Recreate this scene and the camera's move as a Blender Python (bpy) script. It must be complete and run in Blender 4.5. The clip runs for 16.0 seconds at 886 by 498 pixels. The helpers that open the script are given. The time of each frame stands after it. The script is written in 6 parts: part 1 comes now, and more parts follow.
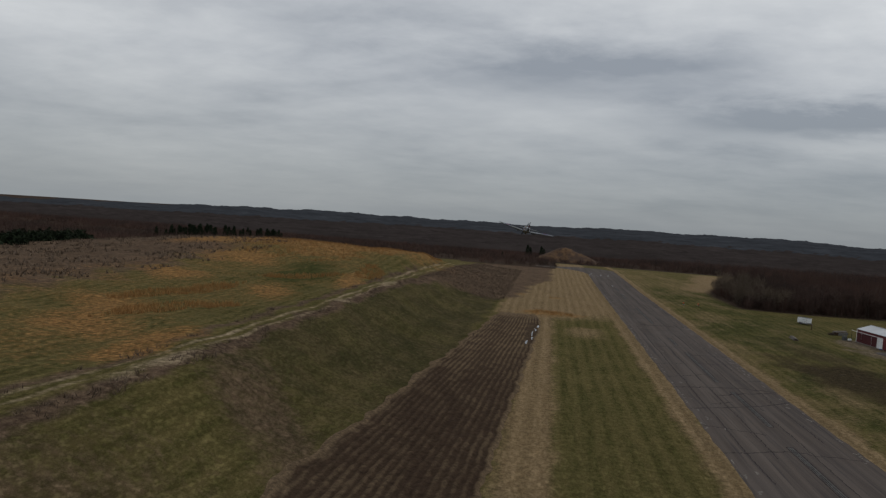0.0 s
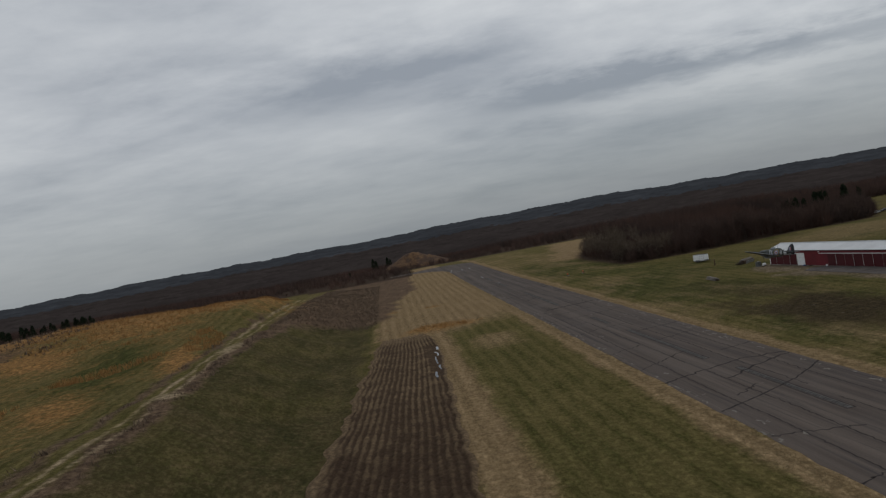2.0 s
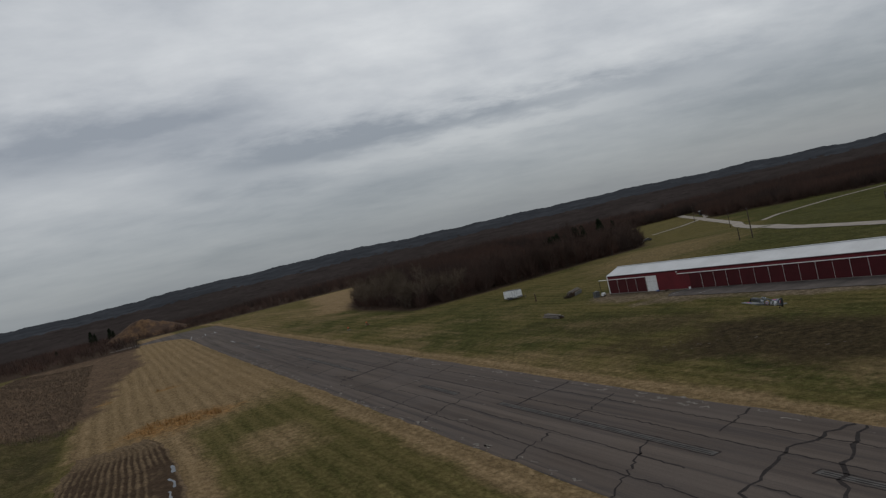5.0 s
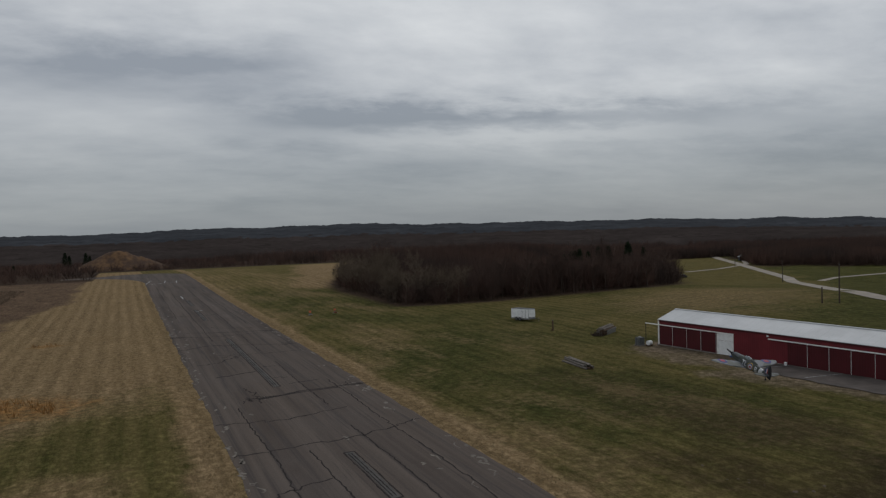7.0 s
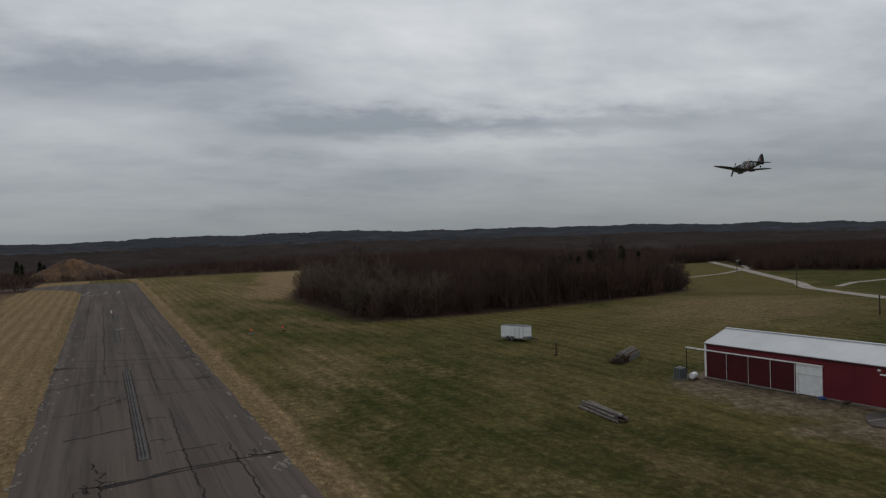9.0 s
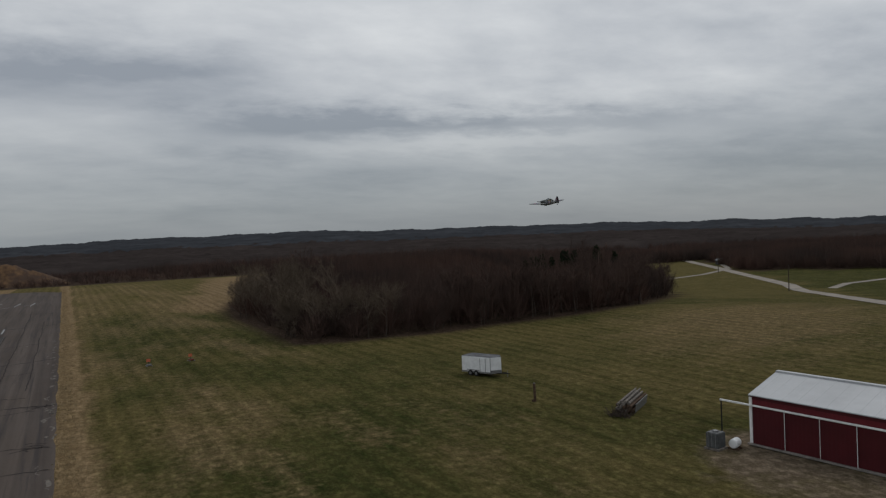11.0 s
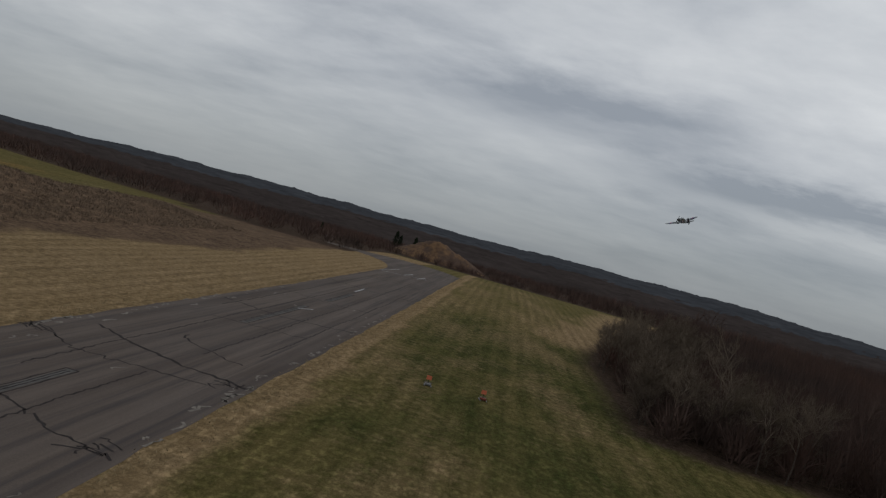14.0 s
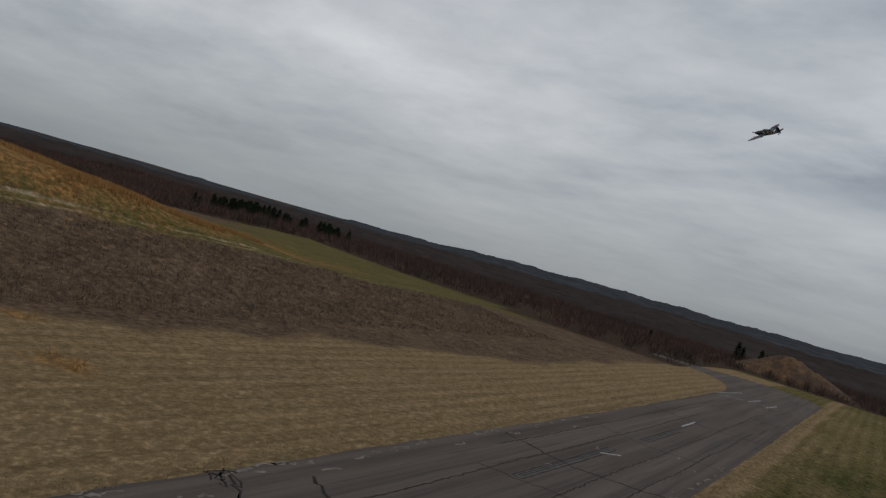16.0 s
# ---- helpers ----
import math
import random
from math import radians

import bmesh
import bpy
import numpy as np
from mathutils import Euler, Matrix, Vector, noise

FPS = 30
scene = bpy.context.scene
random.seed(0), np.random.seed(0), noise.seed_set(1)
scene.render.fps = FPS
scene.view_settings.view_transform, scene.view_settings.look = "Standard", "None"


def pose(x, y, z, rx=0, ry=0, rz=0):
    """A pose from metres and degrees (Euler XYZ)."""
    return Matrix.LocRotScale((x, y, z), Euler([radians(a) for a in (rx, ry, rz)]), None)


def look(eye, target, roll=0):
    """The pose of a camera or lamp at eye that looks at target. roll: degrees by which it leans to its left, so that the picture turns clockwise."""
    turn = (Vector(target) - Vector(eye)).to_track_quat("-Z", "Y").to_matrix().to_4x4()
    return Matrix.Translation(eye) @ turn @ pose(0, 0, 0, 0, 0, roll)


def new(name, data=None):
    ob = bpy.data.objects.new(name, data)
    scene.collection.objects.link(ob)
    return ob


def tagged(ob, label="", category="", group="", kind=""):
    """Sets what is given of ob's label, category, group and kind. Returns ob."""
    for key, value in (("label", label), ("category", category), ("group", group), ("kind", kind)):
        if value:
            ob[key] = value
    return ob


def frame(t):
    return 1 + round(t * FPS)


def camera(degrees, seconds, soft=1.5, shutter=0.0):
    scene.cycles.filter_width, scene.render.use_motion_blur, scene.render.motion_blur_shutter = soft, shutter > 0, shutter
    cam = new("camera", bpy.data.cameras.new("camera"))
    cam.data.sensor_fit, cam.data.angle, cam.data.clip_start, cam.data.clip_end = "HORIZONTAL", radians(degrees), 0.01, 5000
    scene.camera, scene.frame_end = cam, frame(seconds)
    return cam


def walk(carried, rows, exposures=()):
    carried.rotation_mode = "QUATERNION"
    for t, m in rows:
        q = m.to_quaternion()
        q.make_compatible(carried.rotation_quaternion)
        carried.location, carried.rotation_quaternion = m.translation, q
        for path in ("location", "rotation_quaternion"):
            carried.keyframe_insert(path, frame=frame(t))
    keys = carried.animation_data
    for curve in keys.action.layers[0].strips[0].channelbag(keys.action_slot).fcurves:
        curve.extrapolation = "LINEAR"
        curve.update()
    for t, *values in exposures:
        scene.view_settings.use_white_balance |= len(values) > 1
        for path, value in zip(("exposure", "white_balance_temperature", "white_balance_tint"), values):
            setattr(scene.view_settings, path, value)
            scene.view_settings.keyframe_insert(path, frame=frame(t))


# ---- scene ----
cam = camera(62.00, 16.0, soft=1.3)
PATH = [
    (0, look((-31.77, -72.85, 25.81), (-38.94, -23.40, 23.82), 4.20)),
    (0.5, look((-34.23, -62.41, 25.35), (-39.24, -12.68, 24.05), 1.11)),
    (1, look((-36.29, -50.99, 24.67), (-37.93, -1.03, 23.62), -3.29)),
    (1.5, look((-38.22, -40.60, 24.33), (-37.48, 9.38, 23.16), -7.08)),
    (2, look((-40.08, -30.85, 23.75), (-36.22, 18.98, 22.39), -10.21)),
    (2.5, look((-41.35, -21.67, 23.09), (-34.95, 27.90, 21.82), -11.50)),
    (3, look((-41.51, -11.41, 21.87), (-29.51, 37.12, 20.98), -14.56)),
    (3.5, look((-40.35, -1.91, 21.62), (-28.33, 46.62, 20.58), -12.98)),
    (4, look((-40.04, 6.56, 20.62), (-24.62, 54.10, 19.20), -14.56)),
    (4.2, look((-40.02, 9.86, 20.43), (-21.59, 56.32, 19.27), -16.39)),
    (6.3, look((-22.23, 51.23, 18.50), (-1.09, 96.54, 17.88), -6.26)),
    (6.5, look((-20.53, 54.60, 18.45), (0.09, 100.15, 17.77), -4.59)),
    (7, look((-16.43, 62.59, 17.91), (3.53, 108.40, 16.50), -1.56)),
    (7.5, look((-12.74, 69.92, 16.77), (7.01, 115.82, 14.87), -0.95)),
    (8, look((-9.00, 76.94, 16.60), (10.63, 122.92, 15.87), -0.68)),
    (8.5, look((-5.74, 83.51, 16.14), (14.12, 129.39, 15.13), 0.04)),
    (9, look((-2.85, 89.21, 16.14), (18.17, 134.57, 15.18), -1.87)),
    (9.2, look((-1.75, 91.44, 15.68), (19.94, 136.49, 15.02), -2.17)),
    (11.3, look((12.71, 114.53, 16.64), (35.61, 158.96, 15.54), -2.23)),
    (11.5, look((14.02, 117.25, 16.22), (35.68, 162.31, 15.33), -0.57)),
    (12, look((16.76, 123.74, 15.95), (33.69, 170.77, 15.02), 5.00)),
    (12.5, look((18.96, 129.36, 15.99), (31.63, 177.72, 14.95), 8.78)),
    (13, look((21.72, 134.64, 15.76), (28.60, 184.15, 14.74), 12.72)),
    (13.5, look((23.71, 141.06, 14.99), (24.28, 191.05, 13.98), 14.73)),
    (14, look((24.77, 146.44, 14.97), (20.18, 196.22, 13.90), 15.50)),
    (14.5, look((25.89, 151.36, 14.99), (14.52, 200.03, 13.83), 16.15)),
    (15, look((24.92, 157.43, 14.90), (9.94, 205.13, 13.89), 15.41)),
    (15.5, look((23.21, 162.94, 15.74), (2.95, 208.64, 15.10), 15.77)),
    (16, look((20.78, 167.91, 16.27), (-5.56, 210.40, 15.82), 16.05)),
]
walk(cam, PATH)

# ---- world and light: an even overcast sky ----
world = bpy.data.worlds.new("overcast_sky")
scene.world = world
world.use_nodes = True


def build_sky():
    nt = world.node_tree
    nt.nodes.clear()
    N, L = nt.nodes.new, nt.links.new
    out, bg = N("ShaderNodeOutputWorld"), N("ShaderNodeBackground")
    sky = N("ShaderNodeTexSky")
    sky.sky_type, sky.sun_disc = "NISHITA", False
    sky.sun_elevation, sky.sun_rotation = radians(48), radians(60)
    coord, sep = N("ShaderNodeTexCoord"), N("ShaderNodeSeparateXYZ")
    L(coord.outputs["Generated"], sep.inputs[0])

    def math_(op, a, b=None):
        n = N("ShaderNodeMath")
        n.operation = op
        for k, v in enumerate((a, b)):
            if v is None:
                continue
            if isinstance(v, (int, float)):
                n.inputs[k].default_value = v
            else:
                L(v, n.inputs[k])
        return n.outputs[0]

    # the cloud deck as a flat layer overhead
    h = math_("ADD", math_("MAXIMUM", sep.outputs[2], 0.0), 0.16)
    u, v = math_("DIVIDE", sep.outputs[0], h), math_("DIVIDE", sep.outputs[1], h)
    flat = N("ShaderNodeCombineXYZ")
    L(u, flat.inputs[0])
    L(v, flat.inputs[1])

    def layer(scale, rough, detail, stretch, turn, warp=0.0, at=(0, 0, 0)):
        m = N("ShaderNodeMapping")
        m.inputs["Rotation"].default_value = (0, 0, radians(turn))
        m.inputs["Scale"].default_value = (1, stretch, 1)
        m.inputs["Location"].default_value = at
        L(flat.outputs[0], m.inputs[0])
        n = N("ShaderNodeTexNoise")
        n.inputs["Scale"].default_value, n.inputs["Detail"].default_value = scale, detail
        n.inputs["Roughness"].default_value, n.inputs["Distortion"].default_value = rough, warp
        L(m.outputs[0], n.inputs["Vector"])
        return n.outputs["Fac"]

    big = layer(0.6, 0.5, 4, 1.3, 35, 0.2, (3.1, 1.2, 0))
    fine = layer(3.2, 0.62, 7, 1.3, 30, 0.15, (0.4, 7.0, 0))
    mix = math_("ADD", math_("MULTIPLY", big, 0.76), math_("MULTIPLY", fine, 0.24))

    # one long dark cloud bar low over the hills, with a bright gap under it
    def bar(az, el, wide, thick, lean=0.0):
        a = math_("SUBTRACT", math_("ARCTAN2", sep.outputs[0], sep.outputs[1]), radians(az))
        e_ = math_("SUBTRACT", math_("SUBTRACT", sep.outputs[2], math.sin(radians(el))), math_("MULTIPLY", a, lean))
        e_ = math_("ADD", e_, math_("MULTIPLY", math_("SUBTRACT", fine, 0.5), 0.05))
        q = math_("ADD", math_("POWER", math_("ABSOLUTE", math_("DIVIDE", a, radians(wide))), 2.0), math_("POWER", math_("ABSOLUTE", math_("DIVIDE", e_, math.sin(radians(thick)))), 2.0))
        return math_("EXPONENT", math_("MULTIPLY", q, -1.0))

    mix = math_("SUBTRACT", mix, math_("MULTIPLY", bar(29, 8.2, 17, 1.2, -0.03), 0.27))
    mix = math_("ADD", mix, math_("MULTIPLY", bar(30, 6.9, 16, 0.7, -0.02), 0.13))
    mix = math_("SUBTRACT", mix, math_("MULTIPLY", bar(2, 12.0, 12, 2.2, 0.04), 0.14))
    mix = math_("ADD", mix, math_("MULTIPLY", bar(62, 26, 38, 17), 0.13))
    mix = math_("ADD", mix, math_("MULTIPLY", bar(14, 30, 40, 10), 0.05))
    west = bar(-32, 14, 34, 22)
    mix = math_("ADD", mix, math_("MULTIPLY", west, 0.045))
    ramp = N("ShaderNodeValToRGB")
    L(mix, ramp.inputs[0])
    e = ramp.color_ramp.elements
    e[0].position, e[0].color = 0.34, (0.245, 0.268, 0.302, 1)
    e[1].position, e[1].color = 0.70, (0.585, 0.60, 0.61, 1)
    mid = e.new(0.5)
    mid.color = (0.405, 0.425, 0.45, 1)
    # thick haze low down, and the deck a little brighter overhead
    haze = N("ShaderNodeMapRange")
    L(sep.outputs[2], haze.inputs[0])
    haze.inputs[1].default_value, haze.inputs[2].default_value = 0.0, 0.19
    haze.inputs[3].default_value, haze.inputs[4].default_value = 0.9, 0.0
    mh = N("ShaderNodeMixRGB")
    L(haze.outputs[0], mh.inputs[0])
    L(ramp.outputs[0], mh.inputs[1])
    hz = N("ShaderNodeMixRGB")
    L(math_("MULTIPLY", west, 1.0), hz.inputs[0])
    hz.inputs[1].default_value, hz.inputs[2].default_value = (0.174, 0.200, 0.224, 1), (0.290, 0.310, 0.322, 1)
    L(hz.outputs[0], mh.inputs[2])
    up = N("ShaderNodeMapRange")
    L(sep.outputs[2], up.inputs[0])
    up.inputs[1].default_value, up.inputs[2].default_value = 0.1, 0.5
    up.inputs[3].default_value, up.inputs[4].default_value = 0.95, 1.12
    mu = N("ShaderNodeVectorMath")
    mu.operation = "SCALE"
    L(mh.outputs[0], mu.inputs[0])
    L(up.outputs[0], mu.inputs["Scale"])
    # a little of the clear sky's own light comes through
    ms = N("ShaderNodeMixRGB")
    ms.blend_type = "ADD"
    ms.inputs[0].default_value = 0.006
    L(mu.outputs[0], ms.inputs[1])
    L(sky.outputs[0], ms.inputs[2])
    L(ms.outputs[0], bg.inputs[0])
    bg.inputs[1].default_value = 1.0
    L(bg.outputs[0], out.inputs[0])


build_sky()
sun = new("sun", bpy.data.lights.new("sun", "SUN"))
sun.data.energy, sun.data.angle, sun.data.color = 0.55, radians(30), (1.0, 0.96, 0.9)
sun.matrix_world = look((60, 20, 90), (0, 0, 0))
scene.view_settings.exposure = 0.1


# ---- materials ----
class Nodes:
    """Short hand for one node material."""

    def __init__(self, name, rough=0.9, spec=0.25, metal=0.0):
        self.mat = bpy.data.materials.new(name)
        self.mat.use_nodes = True
        self.nt = self.mat.node_tree
        self.bsdf = self.nt.nodes["Principled BSDF"]
        self.bsdf.inputs["Roughness"].default_value = rough
        self.bsdf.inputs["Specular IOR Level"].default_value = spec
        self.bsdf.inputs["Metallic"].default_value = metal

    def node(self, kind, **settings):
        n = self.nt.nodes.new("ShaderNode" + kind)
        for key, value in settings.items():
            n.inputs[key.replace("_", " ")].default_value = value
        return n

    def link(self, a, b):
        self.nt.links.new(a, b)

    def coords(self, scale=(1, 1, 1), turn=0.0, space="Object"):
        t, m = self.node("TexCoord"), self.node("Mapping")
        m.inputs["Scale"].default_value = scale
        m.inputs["Rotation"].default_value = (0, 0, radians(turn))
        self.link(t.outputs[space], m.inputs[0])
        return m.outputs[0]

    def noise(self, scale, detail=4, rough=0.55, stretch=(1, 1, 1), low=0.35, high=0.65, turn=0.0, warp=0.0):
        n = self.node("TexNoise", Scale=scale, Detail=detail, Roughness=rough, Distortion=warp)
        self.link(self.coords(stretch, turn), n.inputs["Vector"])
        r = self.node("MapRange")
        r.inputs[1].default_value, r.inputs[2].default_value = low, high
        self.link(n.outputs["Fac"], r.inputs[0])
        return r.outputs[0]

    def mix(self, fac, a, b, blend="MIX"):
        m = self.node("MixRGB")
        m.blend_type = blend
        for k, v in enumerate((fac, a, b)):
            if isinstance(v, (int, float)):
                m.inputs[k].default_value = v
            elif isinstance(v, tuple):
                m.inputs[k].default_value = (*v, 1)
            else:
                self.link(v, m.inputs[k])
        return m.outputs[0]

    def times(self, a, b):
        m = self.node("Math")
        m.operation = "MULTIPLY"
        for k, v in enumerate((a, b)):
            if isinstance(v, (int, float)):
                m.inputs[k].default_value = v
            else:
                self.link(v, m.inputs[k])
        return m.outputs[0]

    def color(self, c):
        self.link(c, self.bsdf.inputs["Base Color"])
        return self

    def bump(self, height, strength=0.4, distance=0.05):
        b = self.node("Bump", Strength=strength, Distance=distance)
        self.link(height, b.inputs["Height"])
        self.link(b.outputs[0], self.bsdf.inputs["Normal"])
        return self


def plain(name, rgb, rough=0.7, spec=0.3, metal=0.0, vary=0.25, scale=3.0, bump=0.0):
    """A surface of one paint or stuff, uneven at two scales."""
    m = Nodes(name, rough, spec, metal)
    dark = tuple(c * (1 - vary) for c in rgb)
    light = tuple(min(1, c * (1 + vary * 0.6)) for c in rgb)
    c = m.mix(m.noise(scale, 5, 0.6), dark, light)
    c = m.mix(m.times(m.noise(scale * 9, 3, 0.6, low=0.5, high=0.8), vary), c, tuple(c_ * 0.6 for c_ in rgb))
    m.color(c)
    if bump:
        m.bump(m.noise(scale * 6, 4), bump, 0.02)
    return m.mat


def ground_material():
    m = Nodes("field_grass", 1.0, 0.02)
    # mown swaths run along the field; everything else is tufts, clumps and broad unevenness
    swath = m.node("TexWave", Scale=0.125, Distortion=1.6, Detail=3.0)
    swath.inputs["Detail Scale"].default_value = 0.5
    m.link(m.coords((1, 0.14, 1)), swath.inputs["Vector"])
    lines = m.noise(1.0, 6, 0.75, (1.1, 0.06, 1), 0.42, 0.58, 0, 0.4)
    thin = m.noise(1.0, 8, 0.85, (1.9, 0.30, 1), 0.44, 0.56, 0, 0.5)
    tuft = m.noise(0.9, 8, 0.74, (1, 1, 1), 0.38, 0.62)
    fine = m.noise(1.7, 9, 0.86, (1, 0.6, 1), 0.45, 0.56)
    broad = m.noise(0.05, 6, 0.66, (1, 0.6, 1), 0.40, 0.60, 0, 0.8)
    clump = m.noise(0.22, 10, 0.80, (1, 0.5, 1), 0.44, 0.57, 0, 0.4)
    mow = m.mix(0.30, m.mix(0.42, swath.outputs["Fac"], lines), thin)
    grass = m.mix(clump, (0.046, 0.047, 0.015), (0.094, 0.082, 0.034))
    grass = m.mix(m.times(broad, 0.55), grass, (0.060, 0.056, 0.020))
    grass = m.mix(m.times(mow, 0.75), grass, (0.148, 0.120, 0.055))
    a, b, c = m.node("Attribute"), m.node("Attribute"), m.node("Attribute")
    a.attribute_name, b.attribute_name, c.attribute_name = "zone_a", "zone_b", "zone_c"
    sa, sb, sc = m.node("SeparateColor"), m.node("SeparateColor"), m.node("SeparateColor")
    m.link(a.outputs["Color"], sa.inputs[0])
    m.link(b.outputs["Color"], sb.inputs[0])
    m.link(c.outputs["Color"], sc.inputs[0])
    lush = m.mix(clump, (0.026, 0.036, 0.010), (0.060, 0.062, 0.022))
    lush = m.mix(m.times(mow, 0.50), lush, (0.098, 0.086, 0.036))
    slope = m.mix(clump, (0.036, 0.037, 0.016), (0.073, 0.061, 0.032))
    slope = m.mix(m.times(tuft, 0.4), slope, (0.085, 0.066, 0.036))
    straw = m.mix(mow, (0.124, 0.091, 0.054), (0.270, 0.198, 0.124))
    straw = m.mix(m.times(clump, 0.40), straw, (0.150, 0.108, 0.060))
    straw = m.mix(m.times(broad, 0.35), straw, (0.205, 0.148, 0.086))
    scrub = m.mix(clump, (0.054, 0.037, 0.030), (0.118, 0.080, 0.060))
    scrub = m.mix(m.times(broad, 0.4), scrub, (0.066, 0.043, 0.034))
    scrub = m.mix(m.times(tuft, 0.50), scrub, (0.165, 0.122, 0.085))
    gold = m.mix(tuft, (0.125, 0.078, 0.034), (0.290, 0.158, 0.066))
    dirt = m.mix(tuft, (0.19, 0.15, 0.105), (0.31, 0.25, 0.18))
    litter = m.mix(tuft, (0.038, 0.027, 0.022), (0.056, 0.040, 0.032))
    stony = m.mix(m.mix(0.6, clump, tuft), (0.096, 0.076, 0.058), (0.185, 0.150, 0.118))
    wet = m.mix(tuft, (0.026, 0.020, 0.013), (0.058, 0.045, 0.026))
    col = grass
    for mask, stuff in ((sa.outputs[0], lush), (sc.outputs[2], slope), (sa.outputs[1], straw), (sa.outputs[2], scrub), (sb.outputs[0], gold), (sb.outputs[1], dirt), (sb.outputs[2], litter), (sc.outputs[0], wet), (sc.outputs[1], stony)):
        edge = m.node("MapRange")
        edge.inputs[1].default_value, edge.inputs[2].default_value = 0.15, 0.85
        wob = m.node("Math")
        wob.operation = "MULTIPLY_ADD"
        m.link(tuft, wob.inputs[0])
        wob.inputs[1].default_value = 0.34
        m.link(mask, wob.inputs[2])
        low = m.node("Math")
        low.operation = "SUBTRACT"
        m.link(wob.outputs[0], low.inputs[0])
        low.inputs[1].default_value = 0.17
        m.link(low.outputs[0], edge.inputs[0])
        col = m.mix(edge.outputs[0], col, stuff)
    col = m.mix(m.times(fine, 0.75), col, m.mix(1.0, col, (0.44, 0.42, 0.40), "MULTIPLY"))
    col = m.mix(m.times(tuft, 0.45), col, m.mix(1.0, col, (1.6, 1.55, 1.5), "MULTIPLY"))
    col = m.mix(1.0, col, (1.12, 1.10, 1.00), "MULTIPLY")
    m.color(col)
    m.bump(fine, 0.6, 0.12)
    return m.mat


GROUND = ground_material()


def asphalt_material():
    m = Nodes("old_asphalt", 0.95, 0.08)
    lanes = m.noise(1.0, 3, 0.6, (0.55, 0.006, 1), 0.36, 0.66)
    patch = m.noise(0.12, 6, 0.6, (1, 0.5, 1), 0.35, 0.68)
    grain = m.noise(14, 4, 0.7, (1, 1, 1), 0.3, 0.7)
    c = m.mix(lanes, (0.062, 0.048, 0.040), (0.126, 0.101, 0.083))
    c = m.mix(m.times(patch, 0.5), c, (0.112, 0.095, 0.086))
    c = m.mix(m.times(grain, 0.45), c, (0.034, 0.030, 0.030))
    streak = m.noise(1.0, 5, 0.7, (1.5, 0.035, 1), 0.50, 0.66, 0, 0.4)
    c = m.mix(m.times(streak, 0.8), c, (0.046, 0.040, 0.039))
    worn = m.noise(0.7, 7, 0.75, (1, 0.45, 1), 0.66, 0.72)
    c = m.mix(m.times(worn, 0.5), c, (0.20, 0.18, 0.16))
    m.color(c)
    m.bump(grain, 0.3, 0.02)
    return m.mat


ASPHALT = asphalt_material()
TAR = plain("crack_tar", (0.031, 0.027, 0.026), 0.95, 0.04, vary=0.3)
PALE = plain("spalled_concrete", (0.145, 0.128, 0.11), 0.9, 0.2, vary=0.4, scale=1.2)
PATCH = plain("grey_patch", (0.072, 0.068, 0.064), 0.9, 0.2, vary=0.3, scale=0.8)
WHITE_LINE = plain("worn_white_paint", (0.30, 0.30, 0.30), 0.8, 0.2, vary=0.5, scale=2.0)
GRAVEL = plain("gravel_apron", (0.105, 0.083, 0.062), 0.95, 0.15, vary=0.5, scale=0.35, bump=0.4)
APRON = plain("apron_asphalt", (0.078, 0.066, 0.060), 0.9, 0.2, vary=0.4, scale=0.3, bump=0.2)
ROAD = plain("pale_road", (0.25, 0.22, 0.185), 0.9, 0.2, vary=0.2, scale=0.2)
BARK = plain("grey_bark", (0.075, 0.058, 0.047), 0.95, 0.1, vary=0.4, scale=2)
NEEDLE = plain("pine_needles", (0.018, 0.026, 0.013), 0.9, 0.1, vary=0.5, scale=0.6)


def twig_material():
    m = Nodes("bare_twigs", 0.95, 0.08)
    g = m.node("ObjectInfo")
    c = m.mix(g.outputs["Random"], (0.090, 0.070, 0.054), (0.132, 0.102, 0.076))
    m.color(m.mix(m.noise(0.25, 4), c, (0.116, 0.090, 0.064)))
    return m.mat


def woods_material():
    m = Nodes("far_woods", 0.95, 0.05)
    g = m.node("NewGeometry")
    ramp = m.node("ValToRGB")
    m.link(g.outputs["Random Per Island"], ramp.inputs[0])
    e = ramp.color_ramp.elements
    e[0].color, e[1].color = (0.040, 0.031, 0.027, 1), (0.078, 0.058, 0.049, 1)
    n = e.new(0.9)
    n.color = (0.062, 0.044, 0.037, 1)
    c = m.mix(m.noise(0.02, 5, 0.6, low=0.4, high=0.62), ramp.outputs[0], (0.094, 0.056, 0.044))
    m.color(c)
    return m.mat


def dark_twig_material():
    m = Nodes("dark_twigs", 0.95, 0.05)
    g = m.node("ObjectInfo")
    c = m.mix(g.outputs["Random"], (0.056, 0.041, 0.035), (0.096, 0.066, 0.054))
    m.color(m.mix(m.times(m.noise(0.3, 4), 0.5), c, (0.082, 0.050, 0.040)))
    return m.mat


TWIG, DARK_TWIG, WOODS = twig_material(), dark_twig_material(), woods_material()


# ---- mesh helpers ----
def mesh_object(name, bm, material, parent=None, smooth=False):
    me = bpy.data.meshes.new(name)
    bm.normal_update()
    bm.to_mesh(me)
    bm.free()
    if smooth:
        me.shade_smooth()
    me.materials.append(material)
    ob = new(name, me)
    ob.parent = parent
    return ob


def part(name, bm, material, parent, label="", smooth=False):
    ob = mesh_object(name, bm, material, parent, smooth)
    return tagged(ob, label) if label else ob


